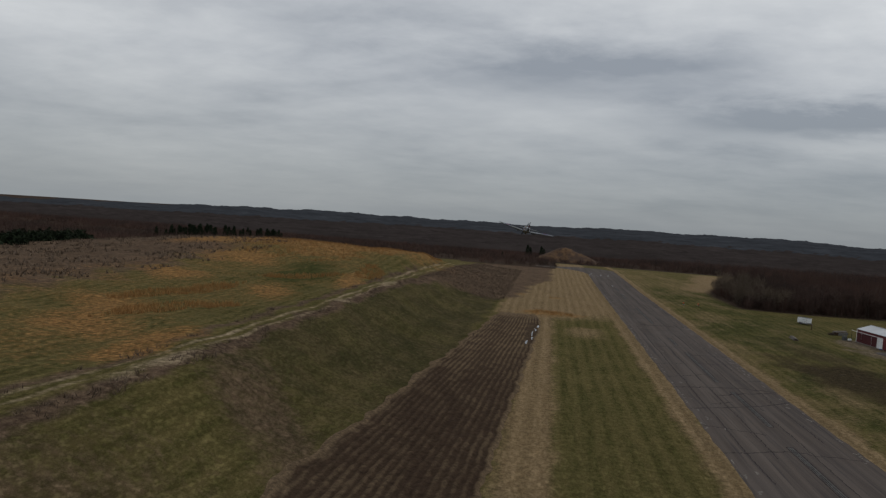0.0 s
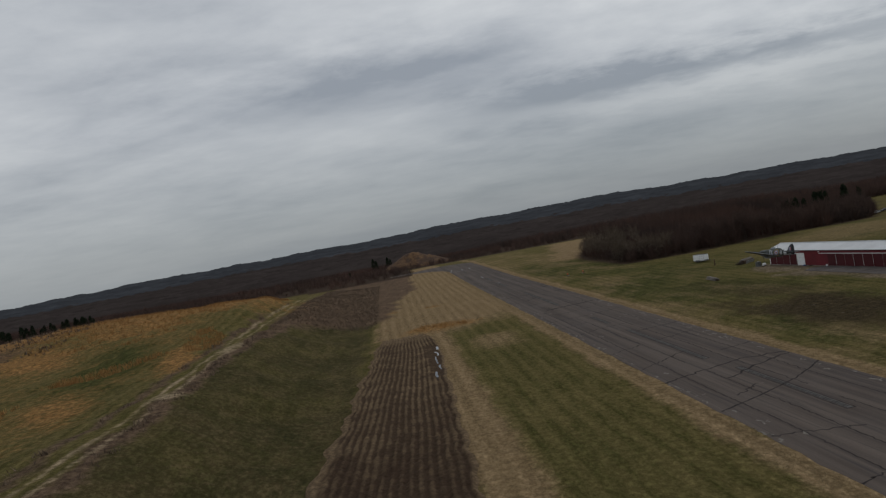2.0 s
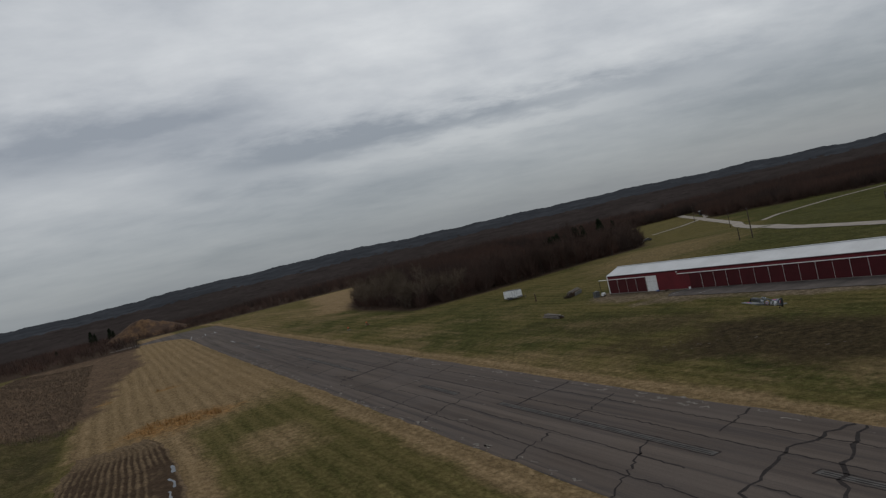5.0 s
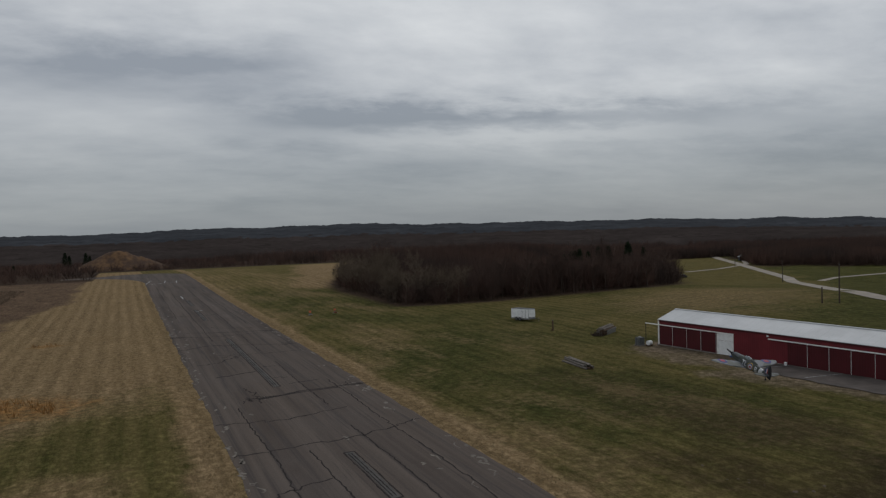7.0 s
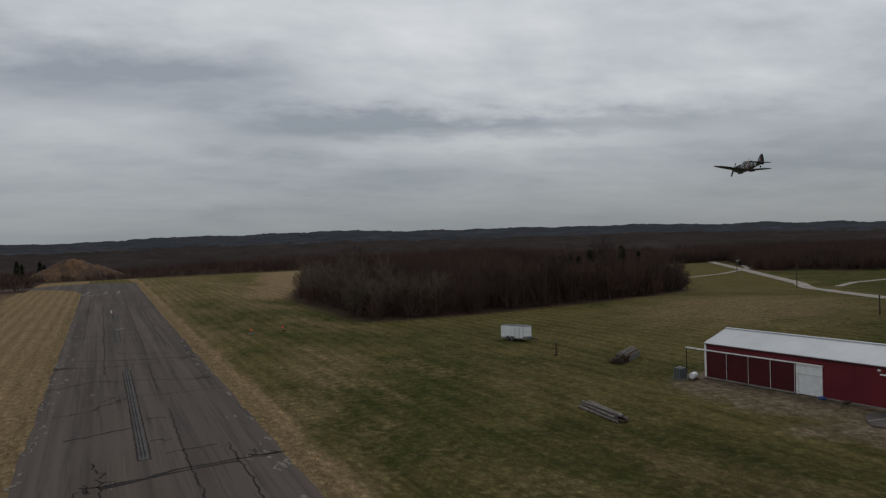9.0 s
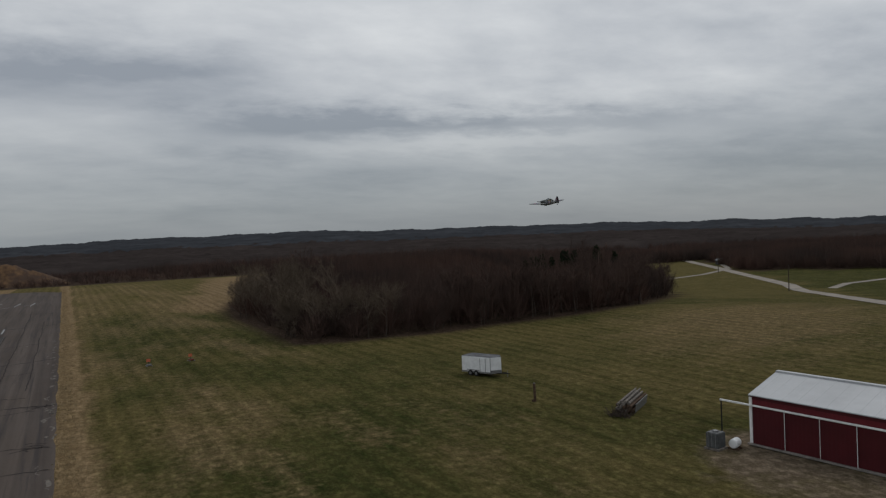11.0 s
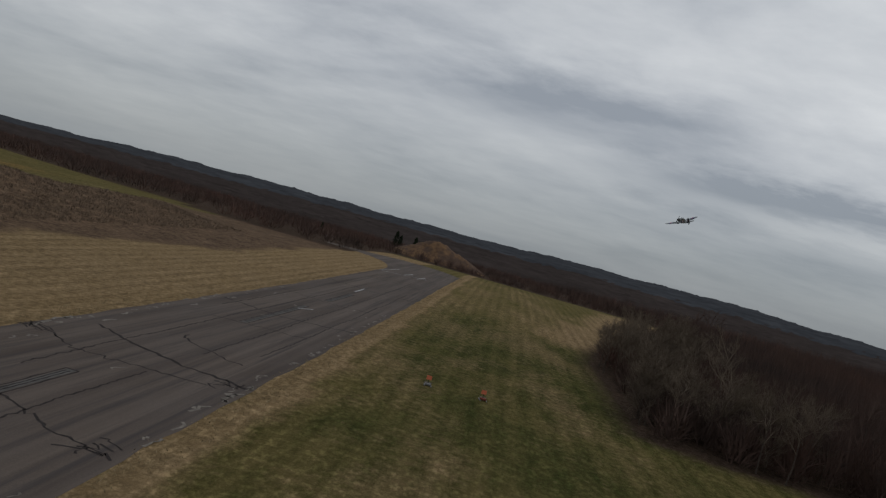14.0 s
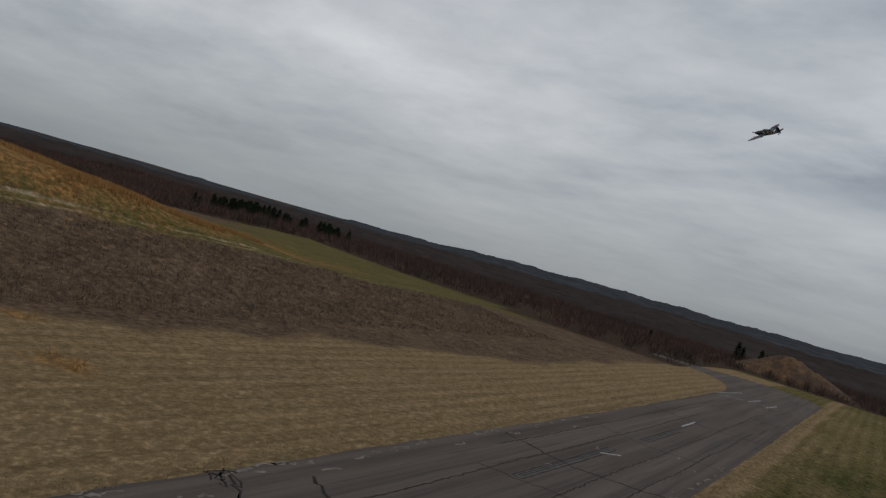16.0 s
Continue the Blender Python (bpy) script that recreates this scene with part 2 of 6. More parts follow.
def raw_mesh(name, verts, faces, material, smooth=False):
    """A mesh from arrays: verts (n, 3) and faces (m, k) of equal size."""
    verts, faces = np.asarray(verts, np.float32), np.asarray(faces, np.int32)
    me = bpy.data.meshes.new(name)
    m, k = faces.shape
    me.vertices.add(len(verts))
    me.vertices.foreach_set("co", verts.ravel())
    me.loops.add(m * k)
    me.loops.foreach_set("vertex_index", faces.ravel())
    me.polygons.add(m)
    me.polygons.foreach_set("loop_start", np.arange(0, m * k, k, dtype=np.int32))
    me.polygons.foreach_set("loop_total", np.full(m, k, np.int32))
    me.update(calc_edges=True)
    me.validate()
    if smooth:
        me.shade_smooth()
    me.materials.append(material)
    return me


def box(bm, lo, hi, m=None):
    lo, hi = Vector(lo), Vector(hi)
    r = bmesh.ops.create_cube(bm, size=1.0)["verts"]
    bmesh.ops.scale(bm, vec=hi - lo, verts=r)
    bmesh.ops.translate(bm, vec=(lo + hi) / 2, verts=r)
    if m:
        bmesh.ops.transform(bm, matrix=m, verts=r)
    return r


def boxed(lo, hi, m=None, bevel=0.0):
    bm = bmesh.new()
    box(bm, lo, hi, m)
    if bevel:
        bmesh.ops.bevel(bm, geom=bm.edges[:], offset=bevel, segments=2, affect="EDGES")
    return bm


def tube(bm, a, b, r0, r1, sides=8):
    a, b = Vector(a), Vector(b)
    made = bmesh.ops.create_cone(bm, cap_ends=True, segments=sides, radius1=r0, radius2=r1, depth=(b - a).length)["verts"]
    turn = (b - a).to_track_quat("Z", "Y").to_matrix().to_4x4()
    bmesh.ops.transform(bm, matrix=Matrix.Translation((a + b) / 2) @ turn, verts=made)
    return made


def tubed(a, b, r0, r1=None, sides=10):
    bm = bmesh.new()
    tube(bm, a, b, r0, r0 if r1 is None else r1, sides)
    return bm


def thing(name, label, category, m=None, group=""):
    ob = new(name)
    ob.empty_display_size = 0.2
    if m:
        ob.matrix_world = m
    return tagged(ob, label, category, group)


# ---- the lie of the land ----
def step(a, b, v):
    t = np.clip((v - a) / (b - a), 0, 1)
    return t * t * (3 - 2 * t)


def ripple(x, y, size, seed=0.0):
    """Smooth unevenness between -1 and 1."""
    x, y = x / size + seed * 17.3, y / size - seed * 9.1
    return (np.sin(x * 1.7 + 1.3 * np.sin(y * 0.9 + seed)) + np.sin(y * 1.9 + 1.1 * np.sin(x * 1.3 - seed)) + 0.6 * np.sin(x * 3.7 + y * 2.9) + 0.5 * np.sin(x * 5.3 - y * 4.7 + 2 * np.sin(y * 2.1))) / 3.1


def eastward(x, y):
    """Distance from the field's middle, and how far the land has turned to the falling east."""
    s = np.maximum(np.hypot(x + 9, y - 77), 1e-6)
    az = np.degrees(np.arctan2(x + 9, y - 77))
    return s, step(28, 36, az) * (1 - step(95, 120, az))


def plan_east(x, y):
    """Where a place lies on the plan before the eastern land is stretched."""
    x, y = np.asarray(x, float), np.asarray(y, float)
    s, turn = eastward(x, y)
    k = 1 + turn * (np.interp(s, (0, 190, 300, 9000), (0, 190, 214, 6430)) / s - 1)
    return -9 + (x + 9) * k, 77 + (y - 77) * k


def out_east(x, y):
    """The reverse of plan_east, for things placed on the eastern land."""
    s, turn = eastward(x, y)
    k = 1 + float(turn) * (float(np.interp(s, (0, 190, 214, 6430), (0, 190, 300, 9000))) / float(s) - 1)
    return -9 + (x + 9) * k, 77 + (y - 77) * k


def height(x, y):
    x, y = np.asarray(x, float), np.asarray(y, float)
    foot = -50 + 6 * step(150, 230, y) + 10 * step(235, 300, y)
    north = 1 - step(334, 376, y + 0.44 * (x + 75))
    bank = 5.0 * step(foot, -70, x) + 3.0 * step(-59, -73.5, x)
    z = bank * north * (1 - 0.25 * step(90, 230, y) - 0.45 * step(230, 330, y))
    z = z + 7.2 * np.exp(-(((x + 127 + 0.6 * (y - 208)) / 100) ** 2) - ((y - 208) / 61) ** 2) * step(-74, -84, x) * north
    z = z - 7.0 * step(-150, -330, x) * north
    z = z + (0.5 * ripple(x, y, 14, 1) + 0.25 * ripple(x, y, 5, 2)) * step(-44, -60, x) * north
    z = z + 0.7 * step(250, 380, y) * (1 - step(420, 470, y))
    # past the runway's end and behind the wood the land falls away
    z = z - 3.0 * step(452, 560, y) - 14 * step(600, 1000, y)
    z = z - 9.0 * step(20, 140, wood_depth(x, y))
    z = z + 0.16 * ripple(x, y, 22, 3) * step(14, 30, np.abs(x)) * (1 - step(300, 420, np.hypot(x, y)))
    s, turn = eastward(x, y)
    z = z - 6.6 * np.clip((s - 190) / 110, 0, 1) * turn * (1 - step(600, 1000, y))
    # far ridges
    d = np.hypot(x, y - 90)
    az = np.degrees(np.arctan2(x, y - 90))
    ridge = 21 + 15 * step(-12, 16, az) * (1 - 0.85 * step(34, 60, az)) - 17 * step(-10, -50, az)
    ridge = ridge + 5 * ripple(az, az * 0.3, 3.1, 4) + 3 * ripple(az, az * 0.2, 1.1, 5)
    ridge = ridge - 19 * step(-22, -40, az)
    ridge = ridge - 5 * step(14, 28, az) * step(75, 60, az)
    ridge = ridge - 7 * step(28, 42, az) * step(75, 60, az)
    z = z + (ridge + 8) * step(1500, 2700, d)
    z = z + (4 * ripple(x, y, 170, 6)) * step(700, 1100, d)
    return z


def wood_depth(x, y):
    """Metres inside the wood beside the field, negative outside it."""
    x, y = np.asarray(x, float), np.asarray(y, float)
    edge = 221.5 + 0.0056 * (x - 72) ** 2 + 5 * ripple(x, x * 0.3, 16, 7) * 0.5
    west = 43 + 0.0042 * np.maximum(y - 268, 0) ** 2
    return np.minimum(y - edge, (x - west) * 1.0)


def in_woods(x, y):
    """True where trees stand, far and near."""
    x, y = np.asarray(x, float), np.asarray(y, float)
    near = (wood_depth(x, y) > 0) & (x < 300 + 0.5 * (y - 380))
    far = y > np.where(x < -28, 385 + 0.25 * np.clip(-x - 28, 0, 400) * 0.3, np.where(x < 112, 500, 430))
    west = (x < -330) | ((x < -190) & (y > 300))
    east2 = (x > 560) & (y > 130)
    ex, ey = plan_east(x, y)
    east = (ex > 203) & (ey > 268 - 1.15 * (ex - 203)) & (ex - 209 > 0.80 * (ey - 282)) & (ey > 205) & (y < 2000)
    south = y < -420
    return near | far | west | east | east2 | south


GX = np.concatenate([-np.geomspace(4600, 142, 44), np.arange(-140, -79, 1.3), np.arange(-79, -67, 0.4), np.arange(-67, 72, 1.3), np.geomspace(72, 4600, 60)])
GY = np.concatenate([-np.geomspace(4600, 62, 36), np.arange(-60, 300, 1.6), np.geomspace(300, 4800, 86)])


HANGAR = pose(55.4, 149.0, 0, 0, 0, -83.5) @ Matrix.Diagonal((1.06, 0.95, 1, 1))


def build_ground():
    X, Y = np.meshgrid(GX, GY)
    Z = height(X, Y)
    nx, ny = len(GX), len(GY)
    idx = np.arange(nx * ny).reshape(ny, nx)
    faces = np.stack([idx[:-1, :-1], idx[:-1, 1:], idx[1:, 1:], idx[1:, :-1]], -1).reshape(-1, 4)
    # a shallow bed under the runway and the ploughed strip keeps them from meeting the turf
    bed = (np.abs(X) < 8.2) & (Y > -200) & (Y < 408)
    Z = np.where(bed, Z - 0.12, Z)
    me = raw_mesh("ground", np.stack([X, Y, Z], -1).reshape(-1, 3), faces, GROUND, smooth=True)
    x, y = X, Y
    w = 1.6 * ripple(x, y, 6, 8) + 0.8 * ripple(x, y, 2.3, 9)

    def band(v, lo, hi, soft=1.0):
        return np.clip((v - lo) / soft + 0.5, 0, 1) * np.clip((hi - v) / soft + 0.5, 0, 1)

    def blob(cx, cy, rx, ry, turn=0.0):
        c, s = math.cos(radians(turn)), math.sin(radians(turn))
        u, v = ((x - cx) * c + (y - cy) * s) / rx, (-(x - cx) * s + (y - cy) * c) / ry
        return np.clip(1.5 - np.sqrt(u * u + v * v) - 0.35 * ripple(x, y, 4.5, 10) - 0.2 * ripple(x, y, 1.7, 11), 0, 1)

    # the damp green slope under the bank
    slope = band(x + w, -71, -47.5, 3) * band(y + 2 * w - 0.9 * (x + 60), 12, 176, 10) * (0.78 + 0.3 * ripple(x, y, 8, 19))
    slope = np.maximum(slope, 0.75 * band(x + w, -72, -46, 4) * band(y, -140, 30, 10) * (0.45 + 0.6 * ripple(x, y, 10, 20)))
    # lush grass: in the mown strip, beside the wood, past the hangar
    lush = 0.36 * band(x + w, -29, -13.5, 2.5) * band(y + 2 * w, -80, 138, 8) * (0.62 + 0.5 * ripple(x, y, 9, 12))
    lush = np.maximum(lush, 0.9 * blob(22, 262, 9, 40))
    lush = np.maximum(lush, 0.95 * blob(41, 238, 12, 24))
    lush = np.maximum(lush, 0.8 * band(x + 2 * w, 20, 58, 8) * band(y, 92, 230, 20) * (0.45 + 0.6 * ripple(x, y, 12, 13)))
    lush = np.maximum(lush, 0.95 * band(y - 0.62 * (x - 94), -200, 158, 2.5) * band(x, 74, 420, 4))
    px, py = plan_east(x, y)
    beyond_road = px - np.interp(py, (10, 70, 118, 150, 192, 225, 262, 319), (84, 100, 116, 127, 145, 165, 190, 230))
    lush = np.maximum(lush, 0.95 * band(beyond_road, 4, 400, 2) * band(py, 20, 330, 5))
    lush = np.maximum(lush, 0.9 * blob(-97, 118, 9, 34, 12))
    lush = np.maximum(lush, band(x, 60, 190, 20) * band(y, 150, 260, 12) * (0.36 + 0.55 * ripple(x, y, 15, 14) + 0.3 * ripple(x, y, 5, 29)))

    # dry straw: runway verges, the far end of the mown strip
    verge = band(np.abs(x) + 0.5 * w, 8.5, 12.2, 1.6)
    straw = np.maximum(verge, band(x + w, -46, -9.0, 2) * band(y + 4 * w - 0.5 * (x + 28), 142, 470, 22))
    straw = np.maximum(straw, band(x + 0.4 * w, -36, -29.5, 1.4) * band(y, -90, 150, 4))
    straw = np.maximum(straw, 0.7 * blob(-22, 116, 5, 9))
    straw = np.maximum(straw, 0.95 * band(x + 3 * w - 0.22 * (y - 300), 34, 140, 10) * band(y, 290, 470, 20))
    straw = np.maximum(straw, 0.55 * blob(112, 196, 34, 20, 30))
    straw = np.maximum(straw, (0.34 + 0.3 * ripple(x, y * 0.3, 5, 30)) * band(x, 9, 44, 3) * band(y, 255, 450, 30))
    straw = np.maximum(straw, (0.19 + 0.38 * ripple(x, y * 0.35, 6, 33) + 0.2 * ripple(x, y, 3, 34)) * (1 - 0.6 * step(30, 46, x)) * band(x, 9, 150, 6) * band(y, -60, 262, 20))
    # scrub: the bank, the far west, round the fields
    scrub = band(x + 0.8 * w, -72.6, -70.0 + 3 * step(110, 165, y), 1.8) * band(y, -200, 320, 20)
    scrub = np.maximum(scrub, 0.8 * band(x + 1.0 * w, -78.6, -76.2, 1.6) * band(y, -200, 190, 20))
    scrub = np.maximum(scrub, band(x + 1.4 * w, -73, -45 + 5 * step(150, 230, y) + 10 * step(235, 300, y), 4) * band(y + 2.5 * w - 0.9 * (x + 60), 172, 400, 14))
    scrub = np.maximum(scrub, 0.62 * blob(-62, 4, 5, 12, 30))
    scrub = np.maximum(scrub, 0.62 * blob(-56, -1, 3, 9, 30))
    scrub = np.maximum(scrub, 0.55 * blob(-60, -34, 9, 18))
    scrub = np.maximum(scrub, 0.97 * step(-118, -136, x + 5 * w + 0.10 * (y - 60)) * (y < 345))
    # tall golden grass in patches over an olive hill
    gold = np.zeros_like(x)
    for cx, cy, rx, ry, turn in ((-80, 12, 4, 13, 2), (-96, 22, 7, 15, 30), (-104, 40, 6, 16, 40), (-91, 78, 5, 14, 20), (-82, 112, 3.5, 17, 8), (-112, 190, 18, 34, 15), (-95, 235, 18, 46, 8), (-128, 150, 12, 22, 30), (-122, 96, 7, 18, 40)):
        gold = np.maximum(gold, 0.80 * blob(cx, cy, rx, ry, turn))
    for cx, cy, rx, ry in ((-30, 151, 8, 7), (-28, 201, 2.6, 1.6), (-42, 204, 2.4, 1.5)):
        gold = np.maximum(gold, 0.75 * blob(cx, cy, rx, ry, 20))
    gold = np.maximum(gold, (0.24 + 0.16 * ripple(x, y, 7, 16)) * step(-76, -90, x + w) * (y < 330) * (y > -80) * (x > -150))
    gold = np.maximum(gold, (0.78 + 0.18 * ripple(x, y, 8, 26)) * band(x + w, -175, -86, 5) * band(y, 180, 300, 20))
    gold = np.minimum(gold, 1.0 - 0.95 * blob(-97, 118, 9, 34, 12))
    # trodden earth: the two ruts of the track, with worn spots
    tr = -74.2 + 1.2 * np.sin(y / 37) - 0.00025 * (y - 90) ** 2 * 0.3
    ruts = np.maximum(band(x - tr, -1.3, -0.5, 0.5), 0.8 * band(x - tr, 0.6, 1.3, 0.5))
    dirt = ruts * band(y, -150, 330, 8) * (0.62 + 0.5 * ripple(x, y, 9, 15))
    dirt = np.maximum(dirt, blob(-72.5, 71, 2.5, 2.5))
    dirt = np.maximum(dirt, 0.8 * blob(-72.6, 3, 1.6, 8))
    dirt = np.maximum(dirt, 0.7 * blob(-73.5, 118, 1.6, 8))
    dirt = np.maximum(dirt, 0.85 * blob(-17, 580, 25, 14))
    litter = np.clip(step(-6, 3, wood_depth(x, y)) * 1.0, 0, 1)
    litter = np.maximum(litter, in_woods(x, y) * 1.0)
    lush = np.maximum(lush, band(x + 1.5 * w, 13.5, 62, 5) * band(y, -60, 300, 20) * (0.56 + 0.55 * ripple(x, y, 12, 17) + 0.32 * ripple(x, y, 31, 27) + 0.3 * ripple(x, y, 4.5, 28)))
    gravel = np.zeros_like(x)
    inv = HANGAR.inverted()
    lx, ly = inv[0][0] * x + inv[0][1] * y + inv[0][3], inv[1][0] * x + inv[1][1] * y + inv[1][3]
    reach = np.interp(lx, (-4, -2, 2, 8, 14, 23, 60, 86), (3, 5.5, 9, 10.6, 11.4, 11.4, 11, 11)) + 1.6 * w
    gravel = 0.95 * step(-4.5, -1.5, lx) * step(90, 86, lx) * np.clip((reach + ly) / 2.6 + 0.35, 0, 1) * (ly < 3) * (0.8 + 0.3 * ripple(x, y, 3, 18))
    wet = np.maximum(0.9 * blob(27, 80, 6.5, 26, 8), 0.95 * blob(33, 86, 7, 16, 8))
    wet = np.maximum(wet, 0.55 * blob(34, 112, 7, 12, 20))
    lush = np.maximum(lush, 0.95 * blob(33, 124, 10, 22, 12))
    wet = np.maximum(wet, 0.34 * blob(33, 126, 9, 18, 15))
    gold = np.where(litter > 0.5, 0, gold)
    for name, chans in (("zone_a", (lush, straw, scrub)), ("zone_b", (gold, dirt, litter)), ("zone_c", (wet, gravel, slope))):
        at = me.color_attributes.new(name, "FLOAT_COLOR", "POINT")
        col = np.ones((nx * ny, 4), np.float32)
        for k, c in enumerate(chans):
            col[:, k] = np.clip(c, 0, 1).ravel()
        at.data.foreach_set("color", col.ravel())
    return tagged(new("ground", me), "mown olive and straw coloured airfield grass with scrubby banks", "ground", kind="structure")


build_ground()


def ribbon(name, line, width, z, material, kind_label, wobble=0.0, follow=True, parent=None, seed=1, taper=False):
    """A flat strip along a line of (x, y) points, lying z above the land."""
    rng = np.random.default_rng(seed)
    pts = []
    for (x0, y0), (x1, y1) in zip(line[:-1], line[1:]):
        n = max(2, int(math.hypot(x1 - x0, y1 - y0) / max(0.5, width * 2.5)))
        for k in range(n):
            pts.append((x0 + (x1 - x0) * k / n, y0 + (y1 - y0) * k / n))
    pts.append(line[-1])
    p = np.array(pts, float)
    if wobble:
        p[1:-1] += rng.normal(0, wobble, (len(p) - 2, 2))
    d = np.gradient(p, axis=0)
    d /= np.maximum(np.linalg.norm(d, axis=1, keepdims=True), 1e-6)
    side = np.stack([-d[:, 1], d[:, 0]], 1)
    w = np.full(len(p), width / 2)
    if wobble:
        w *= rng.uniform(0.6, 1.4, len(p))
    if taper:
        w *= np.linspace(1, 0.35, len(p))
    a, b = p + side * w[:, None], p - side * w[:, None]
    za, zb = (height(a[:, 0], a[:, 1]) + z, height(b[:, 0], b[:, 1]) + z) if follow else (np.full(len(p), z), np.full(len(p), z))
    v = np.concatenate([np.c_[a, za], np.c_[b, zb]])
    n = len(p)
    f = np.stack([np.arange(n - 1), np.arange(n - 1) + n, np.arange(1, n) + n, np.arange(1, n)], -1)
    ob = new(name, raw_mesh(name, v, f, material))
    ob.parent = parent
    if kind_label:
        tagged(ob, kind_label, name.split("_")[-1], kind="structure")
    return ob


def runway_height(x, y):
    return height(x, y) + 0.03


def build_runway():
    ys = np.arange(-200, 413, 3.0)
    xs = np.linspace(-9.15, 9.15, 13)
    X, Y = np.meshgrid(xs, ys)
    edge = np.abs(X) > 9.0
    X = X + np.where(edge, 0.25 * ripple(X, Y, 3.0, 21) + 0.12 * ripple(X, Y, 0.9, 22), 0)
    Z = runway_height(X * 0, Y) - np.where(edge, 0.02, 0)
    nx, ny = len(xs), len(ys)
    idx = np.arange(nx * ny).reshape(ny, nx)
    f = np.stack([idx[:-1, :-1], idx[:-1, 1:], idx[1:, 1:], idx[1:, :-1]], -1).reshape(-1, 4)
    ob = new("runway", raw_mesh("runway", np.stack([X, Y, Z], -1).reshape(-1, 3), f, ASPHALT))
    return tagged(ob, "long cracked grey asphalt runway with tarred joints", "runway", kind="structure")


runway = build_runway()


def build_taxiway():
    """The pavement bends away at the runway's far end."""
    inner = [(-9.0, 352), (-9.6, 362), (-11.5, 373), (-15, 384), (-20.5, 393), (-28, 399), (-40, 402)]
    outer = [(9.0, 409.6), (5.5, 417), (0, 424), (-7, 427), (-15, 425), (-26, 415), (-40, 409)]
    V, F, n = [], [], 8
    for (xa, ya), (xb, yb) in zip(inner, outer):
        for k in range(n + 1):
            f = k / n
            x, y = xa + (xb - xa) * f, ya + (yb - ya) * f
            V.append((x, y, float(height(x, y)) + 0.024))
    for r in range(len(inner) - 1):
        for k in range(n):
            a = r * (n + 1) + k
            F.append((a, a + 1, a + n + 2, a + n + 1))
    ob = new("taxiway", raw_mesh("taxiway", V, F, ASPHALT))
    return tagged(ob, "grey asphalt taxiway bending off the runway's end", "taxiway", kind="structure")


build_taxiway()


# ---- the red hangar ----
def siding(name, rgb):
    m = Nodes(name, 0.55, 0.3)
    c = m.mix(m.noise(0.5, 5, 0.6), tuple(v * 0.85 for v in rgb), tuple(v * 1.1 for v in rgb))
    c = m.mix(m.times(m.noise(1.0, 4, 0.6, (3, 3, 0.25), 0.5, 0.8), 0.35), c, tuple(v * 0.6 for v in rgb))
    m.color(c)
    w = m.node("TexWave", Scale=1.1)
    m.link(m.coords((1, 1, 1)), w.inputs["Vector"])
    m.bump(w.outputs["Fac"], 0.35, 0.02)
    return m.mat


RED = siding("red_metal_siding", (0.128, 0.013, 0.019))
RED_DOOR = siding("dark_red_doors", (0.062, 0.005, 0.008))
ROOF = plain("white_roof_metal", (0.47, 0.48, 0.49), 0.5, 0.4, vary=0.10, scale=0.25)
TRIM = plain("white_trim", (0.80, 0.80, 0.78), 0.6, 0.3, vary=0.15, scale=2)
WHITE = plain("white_paint", (0.76, 0.77, 0.77), 0.5, 0.4, vary=0.10, scale=2)
STEEL = plain("galvanised_steel", (0.20, 0.20, 0.20), 0.5, 0.4, 0.4, vary=0.3, scale=4)
DARK = plain("dark_rubber", (0.02, 0.02, 0.02), 0.8, 0.2)
CONCRETE = plain("concrete_sill", (0.22, 0.20, 0.18), 0.9, 0.2, vary=0.3, scale=1)
BLUE_TARP = plain("blue_plastic", (0.03, 0.07, 0.22), 0.5, 0.4)

LENGTH, DEPTH, EAVE, RIDGE = 84.0, 7.6, 3.62, 4.85


